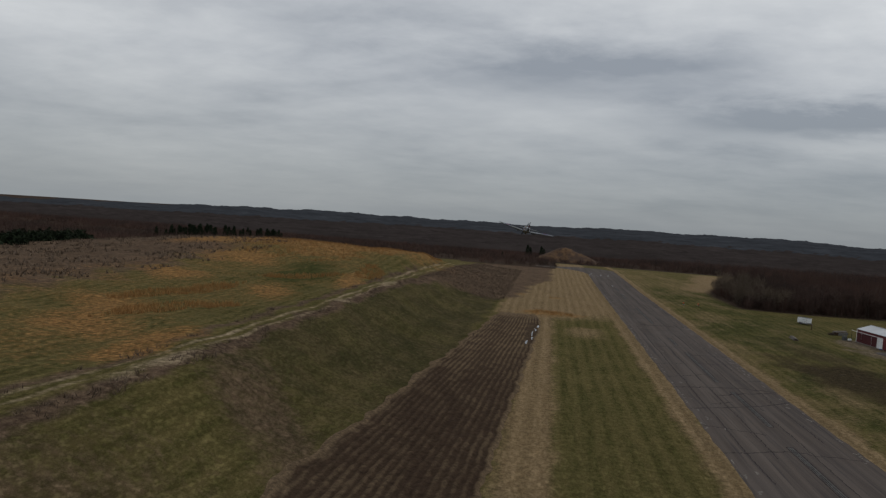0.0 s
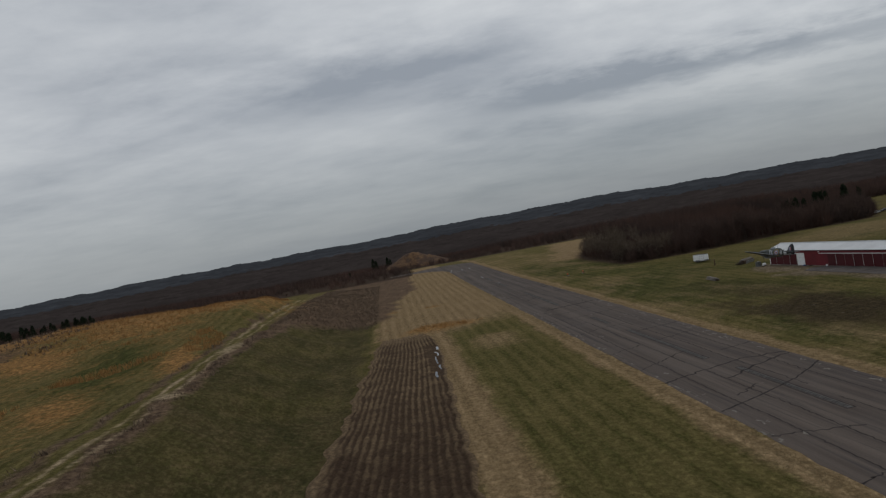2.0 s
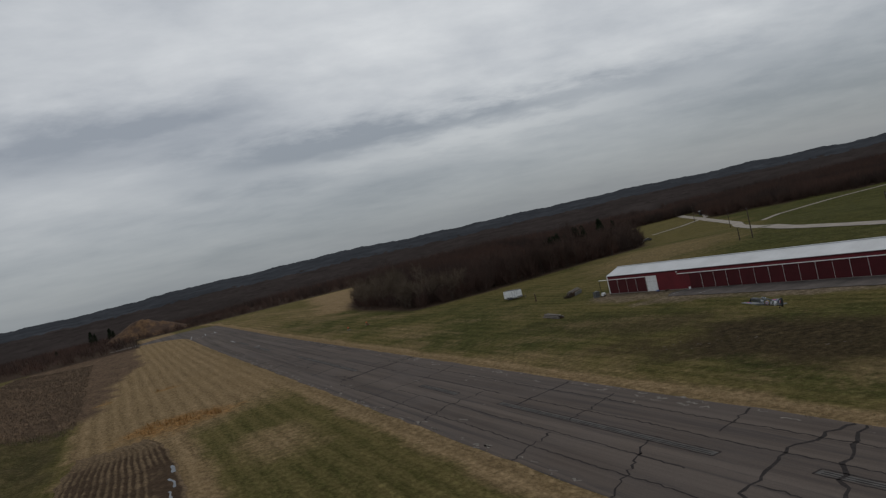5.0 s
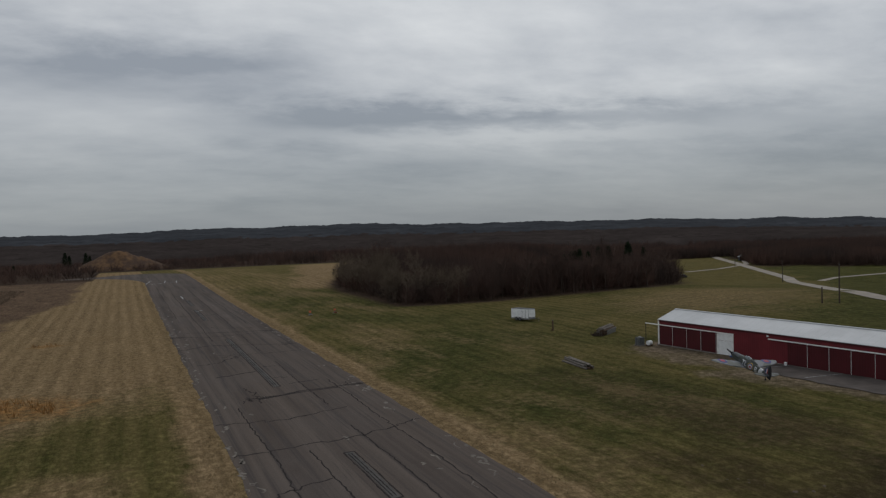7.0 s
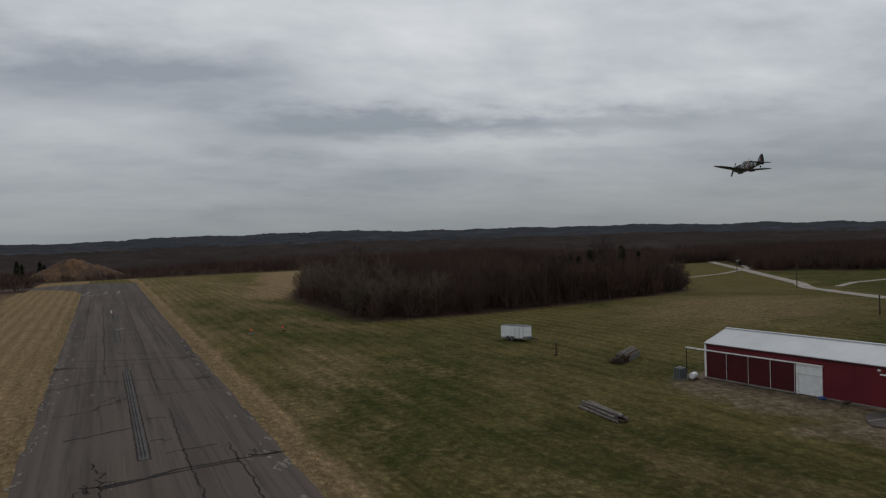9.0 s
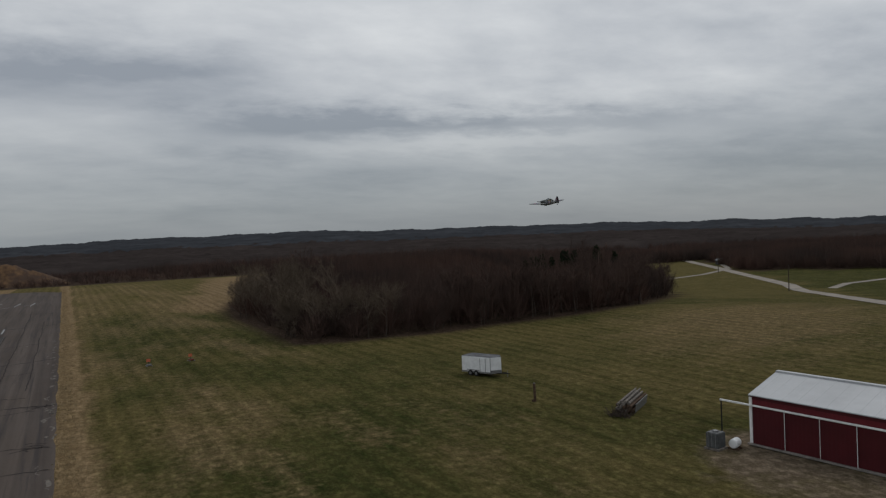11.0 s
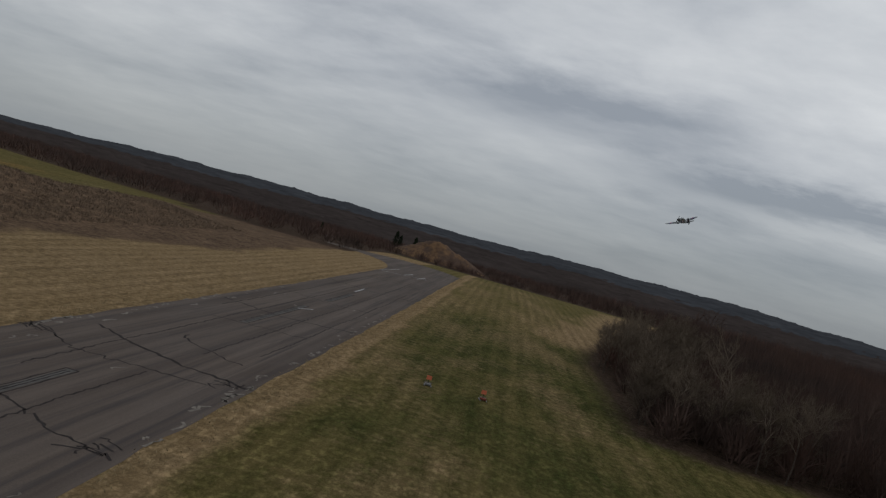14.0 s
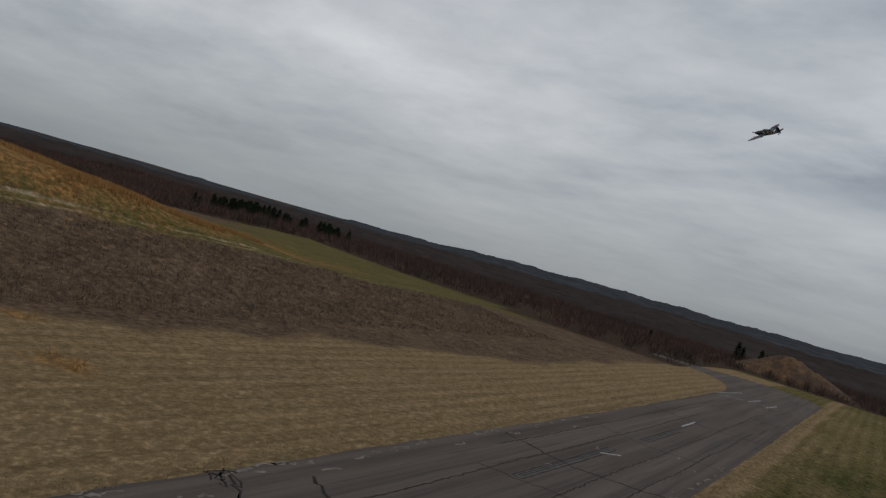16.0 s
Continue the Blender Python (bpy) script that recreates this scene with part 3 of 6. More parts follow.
def build_hangar():
    h = thing("hangar", "long low red metal hangar with a white roof", "hangar", HANGAR)
    # front wall with an opening for the white overhead door
    for a, b, z0, z1 in ((0, 9.9, 0, EAVE), (9.9, 12.35, 2.95, EAVE), (12.35, LENGTH, 0, EAVE)):
        part("front_wall", boxed((a, 0, z0), (b, 0.15, z1)), RED, h)
    part("back_wall", boxed((0, DEPTH - 0.15, 0), (LENGTH, DEPTH, EAVE)), RED, h)
    for x0 in (0.0, LENGTH - 0.15):
        bm = bmesh.new()
        f = bm.faces.new([bm.verts.new(v) for v in ((x0, 0.15, 0), (x0, DEPTH - 0.15, 0), (x0, DEPTH - 0.15, EAVE), (x0, DEPTH / 2, RIDGE - 0.06), (x0, 0.15, EAVE))])
        r = bmesh.ops.extrude_face_region(bm, geom=[f])
        bmesh.ops.translate(bm, vec=(0.15, 0, 0), verts=[v for v in r["geom"] if isinstance(v, bmesh.types.BMVert)])
        bmesh.ops.recalc_face_normals(bm, faces=bm.faces[:])
        part("gable_wall", bm, RED, h)
    # roof in ribbed sheets on both slopes
    n = 28
    for s in (0, 1):
        for k in range(n):
            a, b = -0.06 + (LENGTH + 0.12) * k / n, -0.06 + (LENGTH + 0.12) * (k + 1) / n - 0.002
            y0, y1 = (-0.14, DEPTH / 2) if s == 0 else (DEPTH + 0.14, DEPTH / 2)
            z0, z1 = EAVE + 0.01, RIDGE
            bm = bmesh.new()
            f = bm.faces.new([bm.verts.new(v) for v in ((a, y0, z0), (b, y0, z0), (b, y1, z1), (a, y1, z1))])
            r = bmesh.ops.extrude_face_region(bm, geom=[f])
            bmesh.ops.translate(bm, vec=(0, 0, 0.07), verts=[v for v in r["geom"] if isinstance(v, bmesh.types.BMVert)])
            for q in range(3):
                x = a + (b - a) * (q + 0.5) / 3
                dy, dz = (y1 - y0), (z1 - z0)
                vs = [bm.verts.new(v) for v in ((x - 0.03, y0, z0 + 0.071), (x + 0.03, y0, z0 + 0.071), (x, y0, z0 + 0.088), (x - 0.03, y1, z1 + 0.071), (x + 0.03, y1, z1 + 0.071), (x, y1, z1 + 0.088))]
                bm.faces.new((vs[0], vs[2], vs[5], vs[3]))
                bm.faces.new((vs[2], vs[1], vs[4], vs[5]))
            bmesh.ops.recalc_face_normals(bm, faces=bm.faces[:])
            part("roof_sheet", bm, ROOF, h)
    part("ridge_cap", boxed((-0.06, DEPTH / 2 - 0.2, RIDGE + 0.02), (LENGTH + 0.06, DEPTH / 2 + 0.2, RIDGE + 0.14), None, 0.03), ROOF, h)
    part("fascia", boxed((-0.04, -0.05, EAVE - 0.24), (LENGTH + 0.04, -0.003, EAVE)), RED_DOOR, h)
    part("corner_trim", boxed((-0.06, -0.06, 0), (0.16, -0.003, EAVE - 0.1)), TRIM, h)
    part("sill", boxed((-0.1, -0.34, 0.0), (9.9, -0.004, 0.10)), CONCRETE, h, "concrete door sill")
    part("sill", boxed((12.35, -0.20, 0.0), (LENGTH, -0.004, 0.07)), CONCRETE, h, "concrete door sill")
    # sliding doors hang from white rails
    spans = [(0.25, 9.8, 4)] + [(19.8 + 10.2 * k, 19.8 + 10.2 * (k + 1) - 0.15, 4) for k in range(6)]
    for a, b, count in spans:
        for k in range(count):
            x0, x1 = a + (b - a) * k / count, a + (b - a) * (k + 1) / count
            back = 0.06 if k % 2 else 0.0
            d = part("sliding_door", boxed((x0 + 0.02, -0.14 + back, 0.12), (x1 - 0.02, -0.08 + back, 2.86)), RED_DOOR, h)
            part("edge_strip", boxed((x1 - 0.05, -0.155 + back, 0.12), (x1 - 0.015, -0.142 + back, 2.86)), TRIM, d, "pale door edge strip")
    part("door_rail", boxed((-2.35, -0.22, 2.87), (12.45, -0.10, 2.99), None, 0.015), TRIM, h, "white sliding door rail")
    part("door_rail", boxed((17.3, -0.22, 2.87), (LENGTH - 0.5, -0.10, 2.99), None, 0.015), TRIM, h, "white sliding door rail")
    part("rail_post", tubed((-2.25, -0.16, 0), (-2.25, -0.16, 2.86), 0.05, 0.05, 8), DARK, h)
    # overhead door
    for x in (9.9, 12.19):
        part("door_jamb", boxed((x, -0.10, 0), (x + 0.16, 0.12, 2.86)), TRIM, h)
    part("door_header", boxed((10.06, -0.06, 1.92), (12.19, 0.10, 2.86)), WHITE, h, "white panel over the door")
    d = part("overhead_door", boxed((10.06, -0.01, 0.02), (12.19, 0.05, 1.88)), WHITE, h, "closed white overhead door")
    for k in range(4):
        part("door_panel", boxed((10.12, -0.032, 0.05 + k * 0.46), (12.13, -0.012, 0.48 + k * 0.46), None, 0.01), WHITE, d)
    part("wall_lamp", boxed((17.1, -0.22, 3.2), (17.32, -0.004, 3.36), None, 0.03), WHITE, h, "small white wall lamp")
    return h


build_hangar()
H = HANGAR


def slab(name, outline, z, material, label, category):
    """A thin sheet of paving with an uneven edge, over the land."""
    rng = random.Random(len(outline))
    pts = []
    for (x0, y0), (x1, y1) in zip(outline, outline[1:] + outline[:1]):
        n = max(1, int(math.hypot(x1 - x0, y1 - y0) / 1.2))
        for k in range(n):
            pts.append((x0 + (x1 - x0) * k / n + rng.uniform(-0.25, 0.25), y0 + (y1 - y0) * k / n + rng.uniform(-0.25, 0.25)))
    bm = bmesh.new()
    vs = [bm.verts.new((x, y, float(height(x, y)) + z)) for x, y in pts]
    f = bm.faces.new(vs)
    bmesh.ops.triangulate(bm, faces=[f])
    ob = mesh_object(name, bm, material)
    return tagged(ob, label, category, kind="structure")


def at_hangar(x, y):
    v = H @ Vector((x, y, 0))
    return v.x, v.y


slab("apron_asphalt", [at_hangar(*p) for p in ((19, -0.2), (17.5, -3), (19.5, -6.4), (40, -7.0), (60, -6.8), (84, -6.8), (84, -0.2))], 0.07, APRON, "dark asphalt apron before the hangar", "apron")
for x in (20.2, 26.5):
    a, b = at_hangar(x, -0.5), at_hangar(x - 1.3, -5.5)
    ribbon("paint_line", [a, b], 0.12, 0.10, WHITE_LINE, "faded white paint line on the apron")


# ---- loose things on the field ----
def build_trailer():
    p = thing("cargo_trailer", "white enclosed cargo trailer with a wedge nose on the grass", "trailer", pose(52.9, 184.6, float(height(52.9, 184.6)), 0, 0, -65))
    Lt, W2 = 2.0, 1.05
    bm = bmesh.new()
    outline = ((-Lt, -W2), (Lt, -W2), (Lt + 0.8, 0), (Lt, W2), (-Lt, W2))
    low = [bm.verts.new((x, y, 0.38)) for x, y in outline]
    high = [bm.verts.new((x * 0.995, y * 0.985, 2.22)) for x, y in outline]
    bm.faces.new(low[::-1])
    bm.faces.new(high)
    for k in range(5):
        bm.faces.new((low[k], low[(k + 1) % 5], high[(k + 1) % 5], high[k]))
    bmesh.ops.bevel(bm, geom=bm.edges[:], offset=0.04, segments=2, affect="EDGES")
    body = part("body", bm, WHITE, p)
    bm = bmesh.new()
    top = [bm.verts.new((x * 0.985, y * 0.96, 2.224)) for x, y in outline]
    f = bm.faces.new(top)
    r = bmesh.ops.extrude_face_region(bm, geom=[f])
    bmesh.ops.translate(bm, vec=(0, 0, 0.03), verts=[v for v in r["geom"] if isinstance(v, bmesh.types.BMVert)])
    bmesh.ops.recalc_face_normals(bm, faces=bm.faces[:])
    part("roof", bm, plain("trailer_roof", (0.095, 0.098, 0.104), 0.75, 0.2, vary=0.45, scale=1.2), p, "grey weathered sheet roof")
    for x in (-0.6, 0.5):
        part("roof_bow", boxed((x - 0.02, -W2 + 0.06, 2.254), (x + 0.02, W2 - 0.06, 2.272), None, 0.004), STEEL, p)
    for a, b in (((Lt, -W2), (Lt + 0.8, 0)), ((Lt, W2), (Lt + 0.8, 0))):
        part("nose_seam", tubed((a[0], a[1], 0.42), (a[0] * 0.995, a[1] * 0.985, 2.2), 0.022, 0.022, 6), DARK, p, "dark seam at the nose")
        part("stone_guard", boxed((0, -0.012, 0.40), (math.hypot(0.8, W2), 0.012, 0.78), Matrix.Translation((a[0] + 0.012, a[1] * 1.012, 0)) @ Matrix.Rotation(math.atan2(b[1] - a[1], b[0] - a[0]), 4, "Z")), STEEL, p, "grey metal stone guard")
    part("side_door", boxed((0.6, -W2 - 0.02, 0.52), (1.35, -W2 + 0.01, 2.08), None, 0.008), WHITE, body)
    bm = bmesh.new()
    for x in (0.6, 1.35):
        box(bm, (x - 0.02, -W2 - 0.034, 0.52), (x + 0.02, -W2 - 0.021, 2.08))
    part("door_seal", bm, DARK, body)
    part("lower_trim", boxed((-Lt, -W2 - 0.025, 0.42), (Lt, -W2 - 0.003, 0.56)), STEEL, p)
    part("lower_trim", boxed((-Lt, W2 + 0.003, 0.42), (Lt, W2 + 0.025, 0.56)), STEEL, p)
    for x in (-0.75, 0.05):
        for s in (-1, 1):
            bm = bmesh.new()
            bmesh.ops.create_cone(bm, cap_ends=True, segments=18, radius1=0.33, radius2=0.33, depth=0.2, matrix=Matrix.Translation((x, s * (W2 - 0.02), 0.33)) @ Matrix.Rotation(radians(90), 4, "X"))
            bmesh.ops.bevel(bm, geom=bm.edges[:], offset=0.03, segments=2, affect="EDGES")
            wheel = part("wheel", bm, DARK, p)
            bm = bmesh.new()
            bmesh.ops.create_cone(bm, cap_ends=True, segments=14, radius1=0.18, radius2=0.16, depth=0.05, matrix=Matrix.Translation((x, s * (W2 + 0.09), 0.33)) @ Matrix.Rotation(radians(90), 4, "X"))
            part("rim", bm, STEEL, wheel)
    part("mudguard", boxed((-1.2, -W2 - 0.10, 0.66), (0.5, -W2 - 0.026, 0.74), None, 0.02), STEEL, p)
    bm = bmesh.new()
    tube(bm, (Lt, -0.6, 0.42), (Lt + 1.9, 0, 0.42), 0.05, 0.05)
    tube(bm, (Lt, 0.6, 0.42), (Lt + 1.9, 0, 0.42), 0.05, 0.05)
    part("drawbar", bm, DARK, p)
    part("jack", tubed((Lt + 1.6, 0, 0), (Lt + 1.6, 0, 0.8), 0.035, 0.03), STEEL, p)
    return p


build_trailer()
WEATHERED = plain("weathered_wood", (0.175, 0.155, 0.135), 0.9, 0.15, vary=0.45, scale=3, bump=0.3)
OLD_WOOD = plain("brown_old_wood", (0.095, 0.062, 0.042), 0.9, 0.15, vary=0.4, scale=3, bump=0.3)
RUST = plain("rusty_red", (0.17, 0.045, 0.03), 0.8, 0.2, vary=0.4, scale=5)
ORANGE = plain("faded_orange_paint", (0.50, 0.13, 0.06), 0.6, 0.3, vary=0.2, scale=4)


def build_post():
    z = float(height(50.4, 170.0))
    p = thing("wooden_post", "short brown wooden post standing in the grass", "post", pose(50.4, 170.0, z, 2, -3, 0))
    part("shaft", tubed((0, 0, -0.1), (0, 0, 1.75), 0.14, 0.12, 10), OLD_WOOD, p)
    part("cap", tubed((0, 0, 1.75), (0, 0, 1.83), 0.13, 0.10, 10), WEATHERED, p, "pale weathered top")
    part("brace", boxed((-0.35, -0.05, -0.05), (-0.12, 0.05, 0.25), None, 0.01), OLD_WOOD, p)


build_post()


def build_pole_heap():
    a, b = Vector((36.9, 145.0, 0)), Vector((36.2, 138.4, 0))
    mid = (a + b) / 2
    p = thing("pole_heap", "low heap of grey weathered poles lying on the grass", "timber", Matrix.Translation((mid.x, mid.y, float(height(mid.x, mid.y)))))
    rng = random.Random(4)
    d = (b - a).normalized()
    side = Vector((-d.y, d.x, 0))
    rows = ((0.12, 5), (0.34, 4), (0.55, 3))
    for z, n in rows:
        for k in range(n):
            off = (k - (n - 1) / 2) * 0.27 + rng.uniform(-0.05, 0.05)
            l0, l1 = 3.4 - rng.uniform(0, 0.9), 3.4 - rng.uniform(0, 1.2)
            tilt = rng.uniform(-0.12, 0.12)
            s = -d * l0 + side * (off + tilt) + Vector((0, 0, z))
            e = d * l1 + side * (off - tilt) + Vector((0, 0, z + rng.uniform(-0.03, 0.04)))
            part("pole", tubed(s, e, 0.13, 0.10, 9), WEATHERED if rng.random() < 0.75 else OLD_WOOD, p)


build_pole_heap()


def build_timber_stack():
    a, b = Vector((53.6, 161.2, 0)), Vector((58.6, 164.6, 0))
    mid, d = (a + b) / 2, (b - a).normalized()
    turn = math.degrees(math.atan2(d.y, d.x))
    p = thing("timber_stack", "stack of weathered poles with a dark brushy end", "timber", pose(mid.x, mid.y, float(height(mid.x, mid.y)), 0, 0, turn))
    rng = random.Random(8)
    for x in (-1.9, 1.7):
        part("bearer", boxed((x - 0.1, -0.75, 0.0), (x + 0.1, 0.75, 0.16), None, 0.02), OLD_WOOD, p)
    for row in range(4):
        n = 6 - (row % 2) - (row == 3)
        for k in range(n):
            y = (k - (n - 1) / 2) * 0.26 + rng.uniform(-0.03, 0.03)
            z = 0.28 + row * 0.225
            x0, x1 = -2.7 + rng.uniform(-0.3, 0.6), 2.8 - rng.uniform(-0.1, 0.6)
            wood = WEATHERED if rng.random() < (0.75 if row == 3 else 0.35) else OLD_WOOD
            part("pole", tubed((x0, y + rng.uniform(-0.05, 0.05), z), (x1, y + rng.uniform(-0.05, 0.05), z + rng.uniform(-0.02, 0.02)), 0.125, 0.10, 9), wood, p)
    for y in (-0.28, 0.12):
        part("pale_pole", tubed((-2.9, y, 1.18), (2.7, y + 0.06, 1.2), 0.09, 0.08, 9), WEATHERED, p, "pale grey pole on top")
    part("sheet", boxed((-1.9, -0.86, 0.05), (2.3, -0.81, 0.95), Matrix.Rotation(radians(9), 4, "X"), 0.01), STEEL, p, "leaning grey sheet of metal")
    bm = bmesh.new()
    for k in range(120):
        c = Vector((-3.2 + rng.uniform(-0.9, 0.5), rng.uniform(-0.9, 0.9), 0.02))
        e = c + Vector((rng.uniform(-0.7, 0.4), rng.uniform(-0.6, 0.6), rng.uniform(0.2, 0.85)))
        tube(bm, c, e, 0.03, 0.008, 4)
    part("brush", bm, BARK, p, "dark tangle of dead brush")


build_timber_stack()


def build_marker(x, y, turn, red):
    p = thing("runway_marker", "low field marker with an orange panel on a frame", "marker", pose(x, y, float(height(x, y)), 0, 0, turn), "field markers")
    p.scale = (0.75, 0.75, 0.75)
    part("panel", boxed((-0.35, -0.03, 0.75), (0.35, 0.03, 1.30), pose(0, 0, 0, -8, 0, 0), 0.01), ORANGE, p, "bright orange panel")
    part("skirt", boxed((-0.42, -0.62, 0.12), (0.42, -0.05, 0.34), None, 0.04), RUST if red else STEEL, p)
    for sx in (-0.45, 0.45):
        part("rail", boxed((sx - 0.04, -0.95, 0.02), (sx + 0.04, 0.5, 0.12)), STEEL, p)
    part("mast", tubed((0, 0.02, 0.05), (0, 0.02, 0.80), 0.045, 0.04, 8), DARK, p)
    part("crossbar", boxed((-0.5, -0.08, 0.36), (0.5, 0.0, 0.45)), WEATHERED, p)


build_marker(20.2, 219.0, 8, False)
build_marker(25.8, 219.6, 12, True)


def build_tank():
    x, y = at_hangar(-1.0, -2.9)
    p = thing("metal_tank", "grey metal tank on a pallet beside the hangar", "tank", pose(x, y, float(height(x, y)), 0, 0, -80))
    part("pallet", boxed((-0.6, -0.6, 0.0), (0.6, 0.6, 0.14), None, 0.01), WEATHERED, p)
    part("shell", boxed((-0.5, -0.5, 0.14), (0.5, 0.5, 1.25), None, 0.05), plain("grey_tank", (0.10, 0.105, 0.105), 0.6, 0.3, 0.2, vary=0.3), p)
    part("lid", tubed((0, 0, 1.25), (0, 0, 1.36), 0.22, 0.2, 12), STEEL, p)
    bm = bmesh.new()
    for s in (-0.3, 0.0, 0.3):
        box(bm, (-0.52, s - 0.02, 0.18), (-0.502, s + 0.02, 1.2))
        box(bm, (s - 0.02, -0.52, 0.18), (s + 0.02, -0.502, 1.2))
    part("cage", bm, STEEL, p)
    x, y = at_hangar(-0.1, -1.9)
    q = thing("fuel_drum", "white round drum lying beside a grey tank", "drum", pose(x, y, float(height(x, y)), 0, 0, 20))
    bm = bmesh.new()
    bmesh.ops.create_cone(bm, cap_ends=True, segments=20, radius1=0.34, radius2=0.34, depth=0.85, matrix=Matrix.Translation((0, 0, 0.46)) @ Matrix.Rotation(radians(90), 4, "Y"))
    bmesh.ops.bevel(bm, geom=bm.edges[:], offset=0.06, segments=2, affect="EDGES")
    part("shell", bm, WHITE, q)
    for s in (-0.3, 0.3):
        part("cradle", boxed((s - 0.05, -0.4, 0), (s + 0.05, 0.4, 0.16)), OLD_WOOD, q)


build_tank()


def build_small_bits():
    x, y = at_hangar(12.6, -0.6)
    bm = bmesh.new()
    bmesh.ops.create_icosphere(bm, subdivisions=2, radius=0.4)
    for v in bm.verts:
        v.co.z = max(0.0, v.co.z * 0.5) + 0.02
        v.co.x *= 1.0 + 0.4 * noise.noise(v.co * 5)
        v.co.y *= 1.0 + 0.5 * noise.noise(v.co * 4 + Vector((3, 1, 2)))
    ob = mesh_object("tarpaulin", bm, BLUE_TARP)
    ob.location = (x, y, 0.05)
    tagged(ob, "crumpled blue tarpaulin by the white door", "tarpaulin")
    x, y = at_hangar(19.9, -0.7)
    p = thing("white_bucket", "small white bucket standing by the hangar wall", "bucket", pose(x, y, 0.07))
    part("body", tubed((0, 0, 0), (0, 0, 0.36), 0.15, 0.19, 14), WHITE, p)
    part("rim", tubed((0, 0, 0.36), (0, 0, 0.39), 0.205, 0.205, 14), WHITE, p)
    x, y = at_hangar(14.8, -0.7)
    p = thing("wheel_chock", "dark wooden block lying by the hangar wall", "block", pose(x, y, 0.05, 0, 0, 10))
    part("block", boxed((-0.5, -0.15, 0), (0.5, 0.15, 0.2), None, 0.03), OLD_WOOD, p)
    part("rope", tubed((0.5, 0, 0.1), (0.8, 0.1, 0.02), 0.02, 0.02, 6), DARK, p)


build_small_bits()


def build_stones():
    rng = random.Random(12)
    first = None
    for cx, cy, n, spread in ((24, 95.5, 9, 2.2), (26, 92, 8, 1.8), (28.5, 88, 8, 1.6), (22.3, 101, 6, 1.4), (29, 79, 5, 2)):
        for k in range(n):
            x, y, s = cx + rng.gauss(0, spread * 0.45), cy + rng.gauss(0, spread), rng.uniform(0.06, 0.19)
            m = Matrix.Translation((x, y, float(height(x, y)) - 0.03)) @ Matrix.Rotation(rng.uniform(0, 6), 4, "Z") @ Matrix.Diagonal((s * 1.4, s, s * 0.5, 1))
            if first is None:
                bm = bmesh.new()
                bmesh.ops.create_icosphere(bm, subdivisions=2, radius=1.0)
                for v in bm.verts:
                    v.co *= 1 + 0.3 * noise.noise(v.co * 1.7)
                first = mesh_object("stone", bm, GRAVEL)
                tagged(first, "brown-grey broken stone lying in wet ground", "stone", "stones in the wet hollow")
                first.matrix_world = m
            else:
                o = first.copy()
                scene.collection.objects.link(o)
                o.matrix_world = m


build_stones()


# ---- road, lanes, poles and far buildings ----
ribbon("road", [out_east(*p) for p in [(390, 520), (335, 448), (284, 390), (230, 319), (190, 262), (165, 225), (145, 192), (135, 171), (127, 150), (116, 118), (100, 70), (84, 10)]], 4.8, 0.12, ROAD, "pale country road running past the field")
ribbon("field_lane", [out_east(*p) for p in [(163, 212), (176, 217), (205, 219), (260, 212)]], 3.0, 0.10, ROAD, "pale gravel lane across a green field")
ribbon("gravel_lane", [out_east(*p) for p in [(236, 312), (205, 279), (180, 267), (160, 262)]], 2.6, 0.10, ROAD, "gravel lane leading to the wood")


def build_utility_pole(x, y, h, arm=True):
    p = thing("utility_pole", "weathered wooden utility pole beside the road", "pole", pose(x, y, float(height(x, y)), 0, 0, 40), "utility poles")
    part("shaft", tubed((0, 0, -0.3), (0, 0, h), 0.16, 0.11, 10), BARK, p)
    if arm:
        part("crossarm", boxed((-1.1, -0.06, h - 0.7), (1.1, 0.06, h - 0.55)), BARK, p)
        for s in (-0.95, 0, 0.95):
            part("insulator", tubed((s, 0, h - 0.55), (s, 0, h - 0.38), 0.05, 0.03, 8), STEEL, p)


for x, y, h in ((120.0, 170.0, 8.5), (152.5, 215.5, 8.6), (190, 270, 9.5), (232, 326, 9.5), (272, 380, 9.5), (103, 120, 8.5)):
    build_utility_pole(*out_east(x, y), h)
build_utility_pole(117.6, 172.2, 3.4, False)


